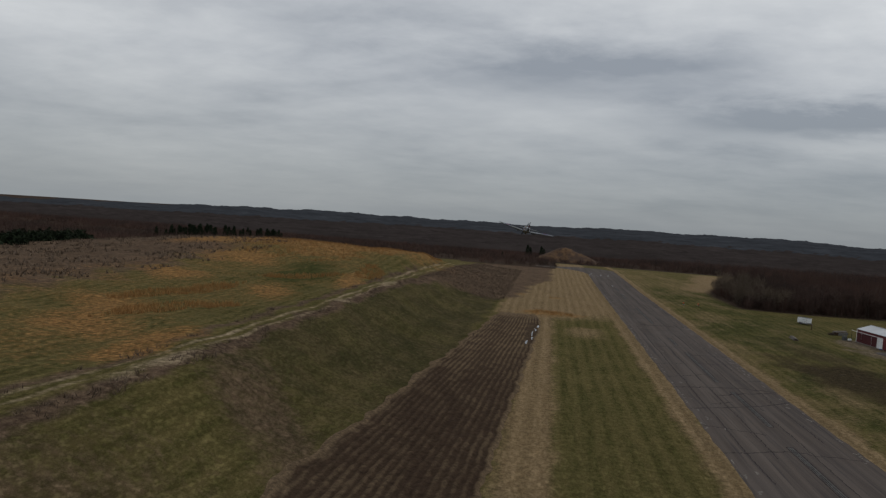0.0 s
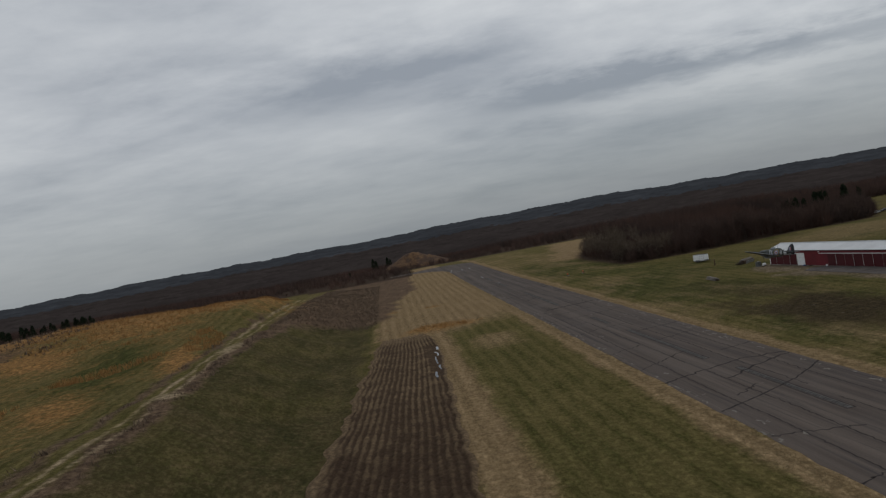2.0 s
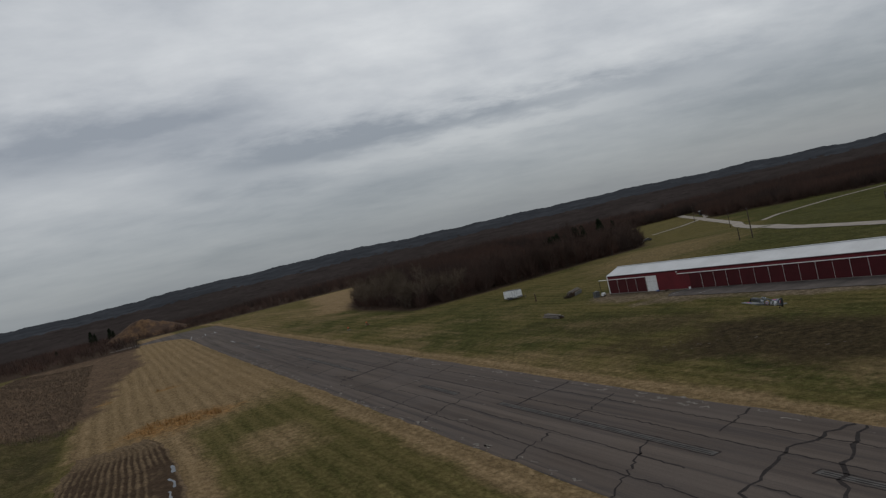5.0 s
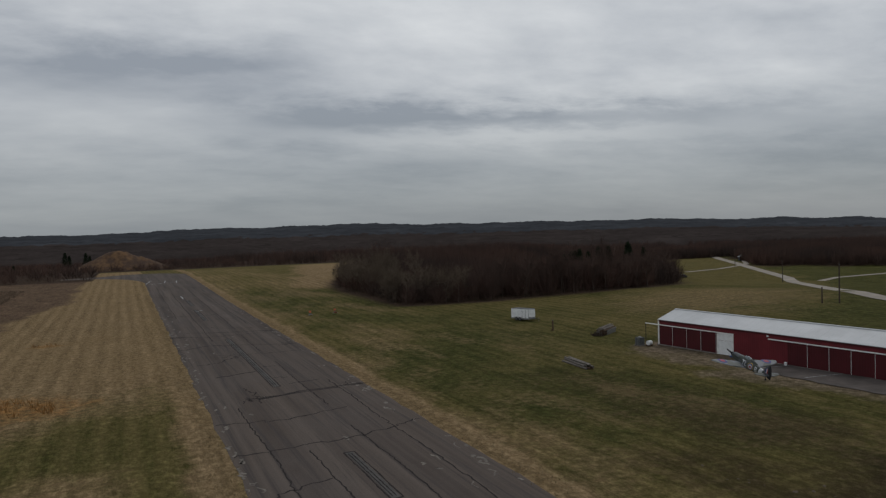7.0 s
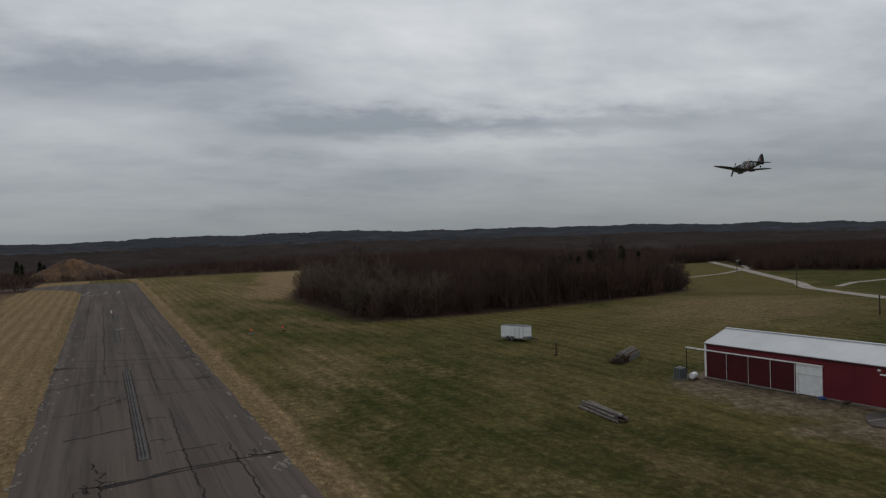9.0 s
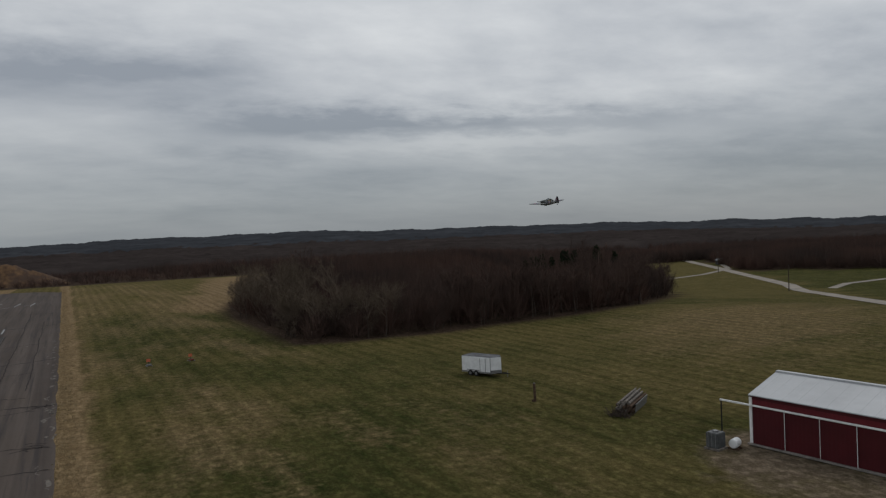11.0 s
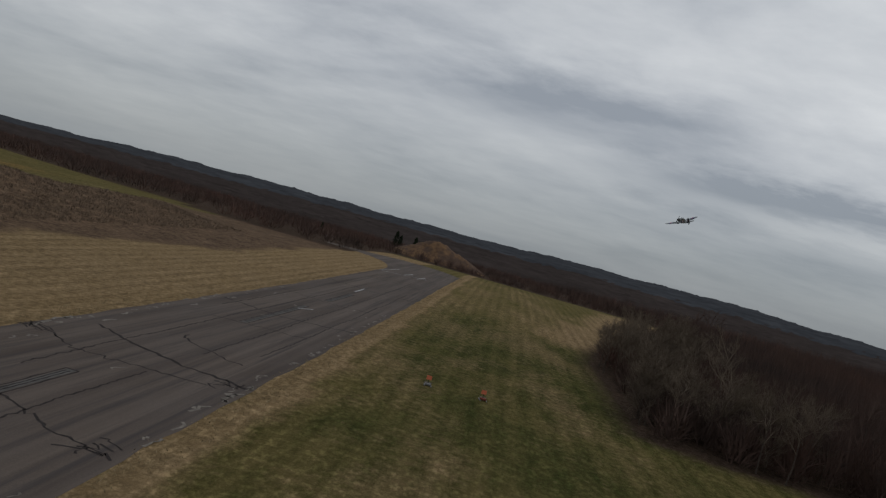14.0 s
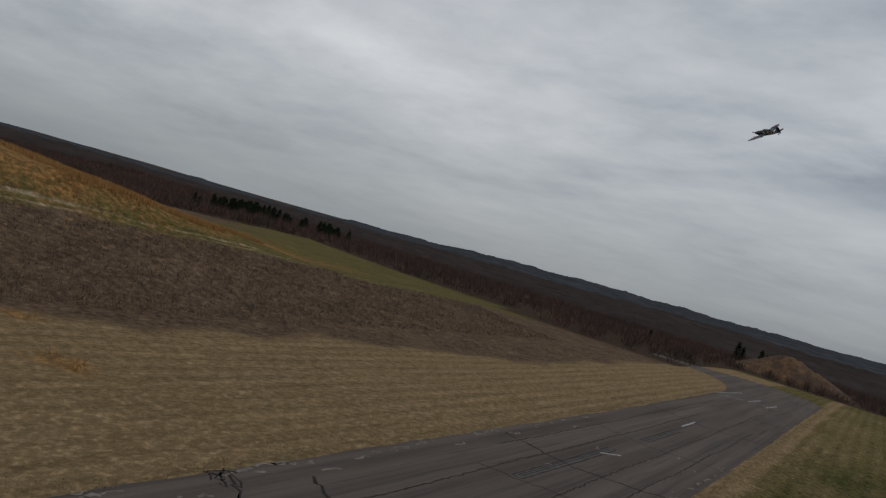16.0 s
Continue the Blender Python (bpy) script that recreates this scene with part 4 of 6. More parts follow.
def build_house(x, y, turn, w, d, h, wall_rgb, roof_rgb, label):
    p = thing("house", label, "house", pose(x, y, float(height(x, y)), 0, 0, turn))
    wm = plain("house_wall", wall_rgb, 0.7, 0.3, vary=0.2, scale=1)
    rm = plain("house_roof", roof_rgb, 0.7, 0.3, vary=0.2, scale=1)
    part("wall", boxed((-w / 2, -d / 2, -0.5), (w / 2, d / 2, h)), wm, p)
    bm = bmesh.new()
    a = [bm.verts.new(v) for v in ((-w / 2 - 0.4, -d / 2 - 0.4, h), (w / 2 + 0.4, -d / 2 - 0.4, h), (w / 2 + 0.4, d / 2 + 0.4, h), (-w / 2 - 0.4, d / 2 + 0.4, h), (-w / 2 - 0.4, 0, h + d * 0.36), (w / 2 + 0.4, 0, h + d * 0.36))]
    for f in ((0, 1, 5, 4), (2, 3, 4, 5), (0, 4, 3), (1, 2, 5), (3, 2, 1, 0)):
        bm.faces.new([a[k] for k in f])
    part("roof", bm, rm, p)
    for k in (-1, 1):
        part("window", boxed((k * w * 0.25 - 0.5, -d / 2 - 0.03, 1.0), (k * w * 0.25 + 0.5, -d / 2 - 0.003, 2.2)), DARK, p)
    part("door", boxed((-0.45, -d / 2 - 0.04, 0), (0.45, -d / 2 - 0.003, 2.05)), wm, p)


build_house(*out_east(224, 300), 55, 4.6, 3.6, 2.2, (0.035, 0.033, 0.033), (0.20, 0.205, 0.21), "dark shed with a pale metal roof by the road")
build_house(*out_east(292, 408), 30, 6, 5, 2.6, (0.16, 0.16, 0.155), (0.16, 0.165, 0.17), "small pale house at the wood's edge")
build_house(*out_east(279, 389), 60, 5.5, 4.5, 2.4, (0.12, 0.115, 0.11), (0.11, 0.115, 0.12), "low grey house among bare trees")


def build_car(x, y, turn, rgb, label):
    p = thing("car", label, "car", pose(x, y, float(height(x, y)), 0, 0, turn), "cars by the wood")
    paint = plain("car_paint", rgb, 0.3, 0.5, vary=0.05)
    bm = bmesh.new()
    prof = ((-2.2, 0.45), (-2.2, 0.95), (-1.1, 1.02), (-0.7, 1.5), (0.9, 1.5), (1.6, 1.0), (2.2, 0.9), (2.2, 0.45))
    l, r = [bm.verts.new((u, -0.85, v)) for u, v in prof], [bm.verts.new((u, 0.85, v)) for u, v in prof]
    for k in range(8):
        bm.faces.new((l[k], l[(k + 1) % 8], r[(k + 1) % 8], r[k]))
    bm.faces.new(l[::-1])
    bm.faces.new(r)
    bmesh.ops.recalc_face_normals(bm, faces=bm.faces[:])
    bmesh.ops.bevel(bm, geom=bm.edges[:], offset=0.06, segments=2, affect="EDGES")
    part("body", bm, paint, p)
    for s in (-0.86, 0.86):
        part("window", boxed((-0.65, s - 0.01, 1.08), (0.95, s + 0.01, 1.42)), DARK, p)
    for u in (-1.4, 1.4):
        for s in (-0.8, 0.8):
            bm = bmesh.new()
            bmesh.ops.create_cone(bm, cap_ends=True, segments=14, radius1=0.33, radius2=0.33, depth=0.22, matrix=Matrix.Translation((u, s, 0.33)) @ Matrix.Rotation(radians(90), 4, "X"))
            part("wheel", bm, DARK, p)


build_car(197, 309, 20, (0.34, 0.345, 0.35), "pale grey car parked at the wood's edge")
build_car(204, 312, -10, (0.04, 0.042, 0.045), "dark grey car parked at the wood's edge")


# ---- the earth heap past the runway ----
def build_heap():
    n, m = 60, 36
    xs, ys = np.linspace(-33, 33, n), np.linspace(-17, 17, m)
    X, Y = np.meshgrid(xs, ys)
    u = np.clip(1 - np.abs(X + 4) / np.where(X < -4, 26, 34), 0, 1)
    v = np.clip(1 - np.abs(Y) / 15, 0, 1)
    Z = 13.5 * np.minimum(u * 1.06, 1) ** 0.85 * np.minimum(v * 1.15, 1) * (0.93 + 0.10 * ripple(X, Y, 3.5, 31)) + 0.5 * ripple(X, Y, 1.4, 32) * u * v - 0.4
    idx = np.arange(n * m).reshape(m, n)
    f = np.stack([idx[:-1, :-1], idx[:-1, 1:], idx[1:, 1:], idx[1:, :-1]], -1).reshape(-1, 4)
    mm = Nodes("clay_earth", 0.95, 0.1)
    c = mm.mix(mm.noise(0.35, 6, 0.65), (0.070, 0.043, 0.027), (0.165, 0.098, 0.052))
    mm.color(mm.mix(mm.times(mm.noise(0.12, 4, 0.6, low=0.44, high=0.6), 0.85), c, (0.062, 0.042, 0.033)))
    ob = new("earth_heap", raw_mesh("earth_heap", np.stack([X, Y, Z], -1).reshape(-1, 3), f, mm.mat, True))
    ob.location = (-16, 580, float(height(-16, 580)))
    tagged(ob, "large heap of bare yellow-brown clay earth", "earth heap")


build_heap()


# ---- the ploughed strip, with furrows, and standing water ----
def ploughed_material():
    m = Nodes("ploughed_soil", 1.0, 0.03)
    crest = m.node("Attribute")
    crest.attribute_name = "crest"
    rgb = m.node("SeparateColor")
    m.link(crest.outputs["Color"], rgb.inputs[0])
    top = m.node("MapRange")
    m.link(rgb.outputs[0], top.inputs[0])
    top.inputs[1].default_value, top.inputs[2].default_value = 0.22, 0.72
    stub = m.mix(m.noise(1.6, 6, 0.75), (0.085, 0.060, 0.037), (0.265, 0.187, 0.112))
    soil = m.mix(m.noise(1.5, 6, 0.75), (0.026, 0.016, 0.011), (0.076, 0.048, 0.031))
    wet = m.noise(0.10, 5, 0.65, (1, 0.35, 1), 0.42, 0.58, warp=0.8)
    c = m.mix(top.outputs[0], m.mix(0.22, soil, stub), stub)
    c = m.mix(m.times(m.mix(0.5, wet, rgb.outputs[1]), rgb.outputs[1]), c, soil)
    c = m.mix(m.times(m.noise(11, 3, 0.7), 0.35), c, (0.022, 0.017, 0.014))
    m.color(c)
    m.bump(m.noise(3.0, 6, 0.7), 0.9, 0.15)
    return m.mat


def build_ploughed():
    nx, ny = 240, 520
    S, T = np.meshgrid(np.linspace(0, 1, nx), np.linspace(0, 1, ny))
    Y = -75 + T * 219
    west = np.interp(Y, (-75, -10, 36, 90, 128, 144), (-57, -55.0, -52.2, -48.6, -46.0, -44.5))
    east = np.interp(Y, (-75, 0, 70, 120, 136, 144), (-37.0, -36.4, -34.2, -32.6, -33.2, -35.0))
    Y = Y + 2.2 * ripple(S * 30, S * 9, 3, 49) * T
    X = west + S * (east - west) + 0.8 * ripple(Y, Y * 0.3, 4, 47) * (1 - S) ** 9 + 0.5 * ripple(Y, Y * 0.3, 3, 48) * S ** 9
    rows = (S * 17 + 0.22 * ripple(X, Y, 13, 45) + 0.06 * ripple(X, Y, 4, 46)) % 1.0
    furrow = 0.19 * (0.5 - 0.5 * np.cos(2 * math.pi * rows)) * (0.75 + 0.35 * ripple(X, Y, 3, 42))
    hollow = step(-36.8, -35.4, X) * step(86, 92, Y) * step(124, 119, Y)
    furrow = furrow * (1 - 0.9 * hollow)
    fade = step(0, 0.03, S) * step(0, 0.03, 1 - S) * step(0, 0.02, T) * step(0, 0.02, 1 - T)
    Z = 0.02 + (0.07 + furrow + (0.08 * ripple(X, Y, 1.1, 43) + 0.06 * ripple(X, Y, 0.45, 44)) * (1 - 0.8 * hollow)) * fade
    idx = np.arange(nx * ny).reshape(ny, nx)
    f = np.stack([idx[:-1, :-1], idx[:-1, 1:], idx[1:, 1:], idx[1:, :-1]], -1).reshape(-1, 4)
    G = height(X, Y)
    me = raw_mesh("ploughed_strip", np.stack([X, Y, Z + G + 0.06], -1).reshape(-1, 3), f, ploughed_material(), True)
    # straw lies on the crests and all along the margins; the soil is wettest in the south
    rim = step(0, 0.10 + 0.05 * ripple(Y, X, 3, 50), S) * step(0, 0.05, 1 - S) * step(0, 0.07, 1 - T)
    soft = np.clip(furrow / 0.19 + 0.30 * ripple(X, Y, 1.3, 51) + 0.30 * ripple(X, Y, 3.1, 52), 0, 1)
    damp = 0.85 * np.clip(step(95, 35, Y + 10 * ripple(X, Y, 9, 53)) + 0.5 * step(0.72, 0.95, S) * step(20, 60, Y) * step(132, 118, Y), 0, 1) * rim
    col = np.ones((nx * ny, 4), np.float32)
    col[:, 0], col[:, 1] = (1 - rim * (1 - soft)).ravel(), damp.ravel()
    me.color_attributes.new("crest", "FLOAT_COLOR", "POINT").data.foreach_set("color", col.ravel())
    ob = new("ploughed_strip", me)
    return tagged(ob, "strip of dark ploughed stubble with wet furrows", "ploughed field", kind="structure")


build_ploughed()


def water_material():
    m = Nodes("standing_water", 0.06, 0.5)
    m.color(m.mix(m.noise(0.8, 3), (0.030, 0.028, 0.024), (0.045, 0.040, 0.034)))
    m.bump(m.noise(6, 2), 0.03, 0.01)
    return m.mat


WATER = water_material()
rng_w = random.Random(5)
for x, y, ln in ((-33.4, 118, 4), (-33.9, 111, 5), (-34.6, 104, 7), (-34.2, 97, 4), (-35.2, 91, 5)):
    ob = ribbon("water", [(x + rng_w.uniform(-.2, .2), y - ln / 2), (x + rng_w.uniform(-.3, .3), y), (x + rng_w.uniform(-.2, .2), y + ln / 2)], rng_w.uniform(0.22, 0.42), 0.18, WATER, "narrow puddle of standing water in a furrow", wobble=0.06, seed=int(y))


# ---- the model fighter airplane ----
def camouflage(name, a, b, under):
    m = Nodes(name, 0.55, 0.35)
    blot = m.noise(3.2, 2, 0.4, low=0.49, high=0.52)
    c = m.mix(blot, a, b)
    t, s = m.node("TexCoord"), m.node("SeparateXYZ")
    m.link(t.outputs["Object"], s.inputs[0])
    belly = m.node("MapRange")
    belly.inputs[1].default_value, belly.inputs[2].default_value = -0.055, -0.075
    m.link(s.outputs[2], belly.inputs[0])
    c = m.mix(belly.outputs[0], c, under)
    c = m.mix(m.times(m.noise(22, 4, 0.6, low=0.45, high=0.8), 0.3), c, (0.05, 0.05, 0.05))
    return m.color(c).mat


CAMO = camouflage("grey_green_camouflage", (0.032, 0.037, 0.028), (0.060, 0.066, 0.073), (0.13, 0.14, 0.15))
WING_CAMO = camouflage("wing_camouflage", (0.065, 0.072, 0.066), (0.125, 0.135, 0.15), (0.15, 0.16, 0.175))
UNDER = plain("pale_grey_underside", (0.14, 0.155, 0.17), 0.6, 0.3)
P_BLACK = plain("matt_black", (0.012, 0.012, 0.013), 0.6, 0.3)
P_WHITE = plain("plane_white", (0.44, 0.45, 0.46), 0.5, 0.4, vary=0.08)
P_BLUE = plain("roundel_blue", (0.045, 0.05, 0.16), 0.6, 0.3)
P_RED = plain("roundel_red", (0.30, 0.035, 0.05), 0.6, 0.3)
P_YELLOW = plain("roundel_yellow", (0.5, 0.33, 0.05), 0.6, 0.3)


def canopy_glass():
    m = Nodes("canopy_glass", 0.08, 0.5)
    m.bsdf.inputs["Base Color"].default_value = (0.30, 0.34, 0.36, 1)
    m.bsdf.inputs["Transmission Weight"].default_value = 0.6
    return m.mat


# stations along the body: y, half width, half height, centre height
BODY = ((0.57, 0.055, 0.055, 0.0), (0.50, 0.085, 0.095, 0.0), (0.35, 0.105, 0.125, -0.01), (0.12, 0.122, 0.150, -0.01), (-0.10, 0.128, 0.158, 0.0), (-0.35, 0.118, 0.140, 0.015), (-0.62, 0.082, 0.100, 0.03), (-0.88, 0.048, 0.066, 0.04), (-1.08, 0.018, 0.036, 0.045))


def body_at(y):
    ys = [s[0] for s in BODY][::-1]
    return [float(np.interp(y, ys, [s[k] for s in BODY][::-1])) for k in (1, 2, 3)]


def loft(sections):
    """A closed skin over rings of equal point count."""
    bm = bmesh.new()
    rings = [[bm.verts.new(p) for p in ring] for ring in sections]
    for a, b in zip(rings[:-1], rings[1:]):
        for k in range(len(a)):
            bm.faces.new((a[k], a[(k + 1) % len(a)], b[(k + 1) % len(b)], b[k]))
    bm.faces.new(rings[0][::-1])
    bm.faces.new(rings[-1])
    bmesh.ops.recalc_face_normals(bm, faces=bm.faces[:])
    return bm


def ring(y, grow=0.0, sides=28, power=0.9):
    w, h, c = body_at(y)
    out = []
    for k in range(sides):
        a = 2 * math.pi * k / sides
        ca, sa = math.cos(a), math.sin(a)
        out.append(((w + grow) * math.copysign(abs(ca) ** power, ca), y, c + (h + grow) * math.copysign(abs(sa) ** power, sa)))
    return out


def skin_x(y, z, side):
    w, h, c = body_at(y)
    s = min(0.999, abs((z - c) / h)) ** (1 / 0.9)
    return side * (w * math.sqrt(max(0.0, 1 - s * s)) ** 0.9 + 0.004)


def on_side(bm, side):
    """Lays a flat mesh in y and z against the body's side."""
    bmesh.ops.subdivide_edges(bm, edges=bm.edges[:], cuts=1)
    for v in bm.verts:
        v.co.x = skin_x(v.co.y, v.co.z, side)
    return bm


def disc(radius, inner=0.0, sides=28, at=(0, 0), flat="yz"):
    bm = bmesh.new()
    outer = [(radius * math.cos(2 * math.pi * k / sides), radius * math.sin(2 * math.pi * k / sides)) for k in range(sides)]
    o = [bm.verts.new((0, at[0] + u, at[1] + v) if flat == "yz" else (at[0] + u, at[1] + v, 0)) for u, v in outer]
    if inner:
        i = [bm.verts.new((0, at[0] + u * inner / radius, at[1] + v * inner / radius) if flat == "yz" else (at[0] + u * inner / radius, at[1] + v * inner / radius, 0)) for u, v in outer]
        for k in range(sides):
            bm.faces.new((o[k], o[(k + 1) % sides], i[(k + 1) % sides], i[k]))
    else:
        bmesh.ops.triangle_fill(bm, edges=[bm.edges.new((o[k], o[(k + 1) % sides])) for k in range(sides)], use_beauty=True)
    return bm


def letters(text, size):
    """Flat letters from the built-in font, as a mesh in x and y."""
    cu = bpy.data.curves.new("letters", "FONT")
    cu.body, cu.size, cu.align_x, cu.align_y, cu.offset = text, size, "CENTER", "CENTER", size * 0.02
    ob = bpy.data.objects.new("letters", cu)
    me = bpy.data.meshes.new_from_object(ob)
    bm = bmesh.new()
    bm.from_mesh(me)
    bpy.data.objects.remove(ob)
    bpy.data.curves.remove(cu)
    bpy.data.meshes.remove(me)
    return bm


def airfoil_ring(x, lead, trail, z, thick, twist=0.0):
    n = 9
    out = []
    for k in range(n):
        f = k / (n - 1)
        out.append((x, lead + (trail - lead) * f, z + thick * 1.9 * math.sqrt(f) * (1 - f) + 0.001))
    for k in range(n - 2, 0, -1):
        f = k / (n - 1)
        out.append((x, lead + (trail - lead) * f, z - thick * 1.2 * math.sqrt(f) * (1 - f) - 0.001))
    return out


def half_wing(side, span=1.1, root=0.47, lead0=0.20, base=-0.085, rise=0.105, n=12, thick=0.055):
    rings = []
    for k in range(n + 1):
        f = k / n
        f = math.sin(f * math.pi / 2 * 0.985)
        chord = root * math.sqrt(max(0.004, 1 - f ** 2.3)) ** 0.95
        lead = lead0 - 0.30 * (root - chord)
        x = side * (0.06 + (span - 0.06) * f)
        rings.append(airfoil_ring(x, lead, lead - chord, base + rise * f, thick * chord / root + 0.004))
    return loft(rings)


def build_airplane():
    p = thing("model_airplane", "grey and green camouflaged model fighter airplane with roundels", "airplane")
    ys = np.linspace(0.57, -1.08, 30)
    body = part("fuselage", loft([ring(y) for y in ys]), CAMO, p, smooth=True)
    # rear band and letters, both sides
    part("tail_band", loft([ring(y, 0.004) for y in (-0.70, -0.74, -0.78, -0.82)]), P_WHITE, body, "white rear body band", smooth=True)
    for side in (-1, 1):
        for text, y in (("TL", -0.13), ("B", -0.585)):
            bm = letters(text, 0.20)
            for v in bm.verts:
                u, w = v.co.x, v.co.y
                v.co = (0, y + (u if side > 0 else -u), 0.02 + w)
            part("code_letters", on_side(bm, side), P_WHITE, body, "white code letters")
        for r, inner, mat_ in ((0.112, 0.098, P_YELLOW), (0.098, 0.068, P_BLUE), (0.068, 0.036, P_WHITE), (0.036, 0.0, P_RED)):
            part("roundel", on_side(disc(r, inner, at=(-0.385, 0.018)), side), mat_, body)
    # canopy, spine and windscreen
    bm = bmesh.new()
    bmesh.ops.create_uvsphere(bm, u_segments=20, v_segments=12, radius=1.0)
    bmesh.ops.transform(bm, matrix=Matrix.Translation((0, -0.12, 0.135)) @ Matrix.Diagonal((0.062, 0.17, 0.085, 1)), verts=bm.verts[:])
    part("canopy", bm, canopy_glass(), p, "clear bubble canopy", smooth=True)
    bm = bmesh.new()
    for a, b in (((0.045, 0.02, 0.14), (0, -0.02, 0.215)), ((-0.045, 0.02, 0.14), (0, -0.02, 0.215)), ((0.055, -0.14, 0.15), (0, -0.14, 0.223)), ((-0.055, -0.14, 0.15), (0, -0.14, 0.223))):
        tube(bm, a, b, 0.006, 0.006, 6)
    part("canopy_frame", bm, CAMO, p)
    bm = bmesh.new()
    bmesh.ops.create_uvsphere(bm, u_segments=14, v_segments=8, radius=1.0)
    bmesh.ops.transform(bm, matrix=Matrix.Translation((0, -0.33, 0.13)) @ Matrix.Diagonal((0.05, 0.22, 0.065, 1)), verts=bm.verts[:])
    part("spine", bm, CAMO, p, smooth=True)
    # wings with markings
    for side in (-1, 1):
        w = part("wing", half_wing(side), WING_CAMO, p, "elliptical camouflaged wing", smooth=True)
        for r, inner, mat_ in ((0.145, 0.075, P_BLUE), (0.075, 0.0, P_RED)):
            bm = disc(r, inner, at=(side * 0.74, 0.03), flat="xy")
            bmesh.ops.subdivide_edges(bm, edges=bm.edges[:], cuts=2, use_grid_fill=True)
            for v in bm.verts:
                f = (abs(v.co.x) - 0.06) / 1.04
                chord = 0.47 * math.sqrt(max(0.004, 1 - f ** 2.3)) ** 0.95
                lead = 0.20 - 0.30 * (0.47 - chord)
                g = min(0.98, max(0.02, (lead - v.co.y) / chord))
                v.co.z = -0.085 + 0.105 * f + (0.055 * chord / 0.47 + 0.004) * 1.9 * math.sqrt(g) * (1 - g) + 0.006
            part("wing_roundel", bm, mat_, w)
        part("cannon", tubed((side * 0.46, 0.16, -0.02), (side * 0.46, 0.33, -0.02), 0.012, 0.008, 8), P_BLACK, w, "black gun barrel")
        part("radiator", boxed((side * 0.30 - 0.07, -0.14, -0.12), (side * 0.30 + 0.07, 0.08, -0.055), None, 0.012), UNDER, w)
        part("tailplane", half_wing(side, 0.40, 0.24, -0.86, 0.055, 0.015, 8, 0.022), CAMO, p, smooth=True)
        bm = bmesh.new()
        for k in range(6):
            tube(bm, (side * 0.10, 0.46 - k * 0.055, 0.045), (side * 0.125, 0.43 - k * 0.055, 0.045), 0.012, 0.01, 6)
        part("exhaust", bm, P_BLACK, p, "row of black exhaust stubs")
    # fin and rudder
    def upright(y0, y1, z0, z1, lean0, lean1, thick):
        rings = []
        for k in range(9):
            f = math.sin(k / 8 * math.pi / 2)
            a = y0 + (lean0 - y0) * f ** 2
            b = y1 + (lean1 - y1) * f ** 3
            z = z0 + (z1 - z0) * f
            rings.append([(thick * s * (0.25 if e in (0, 3) else 1.0) * (1 - 0.5 * f), a + (b - a) * e / 3, z) for s, e in ((1, 0), (1, 1), (1, 2), (1, 3), (-1, 3), (-1, 2), (-1, 1), (-1, 0))])
        return loft(rings)

    fin = part("fin", upright(-0.80, -1.0, 0.06, 0.325, -0.96, -1.0, 0.014), CAMO, p, smooth=True)
    part("rudder", upright(-1.0, -1.15, -0.03, 0.335, -1.0, -1.06, 0.012), P_BLACK, p, "dark rudder", smooth=True)
    for k, mat_ in enumerate((P_RED, P_WHITE, P_BLUE)):
        for side in (-1, 1):
            part("fin_flash", boxed((side * 0.017 - 0.002, -0.965 + k * 0.03 - 0.03, 0.10), (side * 0.017 + 0.002, -0.965 + k * 0.03, 0.22)), mat_, fin)
    # tail wheel, aerial, under-nose intake
    part("tail_strut", tubed((0, -0.93, 0.0), (0, -0.96, -0.07), 0.008, 0.008, 6), P_BLACK, p)
    bm = bmesh.new()
    bmesh.ops.create_cone(bm, cap_ends=True, segments=14, radius1=0.03, radius2=0.03, depth=0.02, matrix=Matrix.Translation((0, -0.965, -0.09)) @ Matrix.Rotation(radians(90), 4, "Y"))
    part("tail_wheel", bm, P_BLACK, p)
    part("aerial", tubed((0, -0.32, 0.17), (0, -0.33, 0.29), 0.006, 0.003, 6), P_BLACK, p)
    part("intake", boxed((-0.04, 0.05, -0.19), (0.04, 0.30, -0.13), None, 0.015), UNDER, p)
    # nose
    rings = [[(r * math.cos(a), y, r * math.sin(a)) for a in np.linspace(0, 2 * math.pi, 16, endpoint=False)] for y, r in ((0.57, 0.07), (0.60, 0.062), (0.63, 0.045), (0.655, 0.022), (0.665, 0.005))]
    part("spinner", loft(rings), P_BLACK, p, "dark pointed spinner", smooth=True)
    bm = bmesh.new()
    for s in (-1, 1):
        rr = []
        for k in range(7):
            f = k / 6
            c, tw = 0.03 * (1.15 - 0.6 * f) * (0.7 + f) ** 0.3, radians(48 - 30 * f)
            z = s * (0.05 + 0.21 * f)
            rr.append([(s * u * c * math.cos(tw) - v * math.sin(tw), u * c * math.sin(tw) + v * math.cos(tw), z) for u, v in ((-1, 0), (0, 0.005), (1, 0), (0, -0.005))])
        b2 = loft(rr)
        me = bpy.data.meshes.new("blade")
        b2.to_mesh(me)
        b2.free()
        bm.from_mesh(me)
        bpy.data.meshes.remove(me)
    me = bpy.data.meshes.new("propeller")
    bm.to_mesh(me)
    bm.free()
    me.materials.append(P_BLACK)
    hub = new("propeller", me)
    hub.parent = p
    return p, hub


spitfire, propeller = build_airplane()


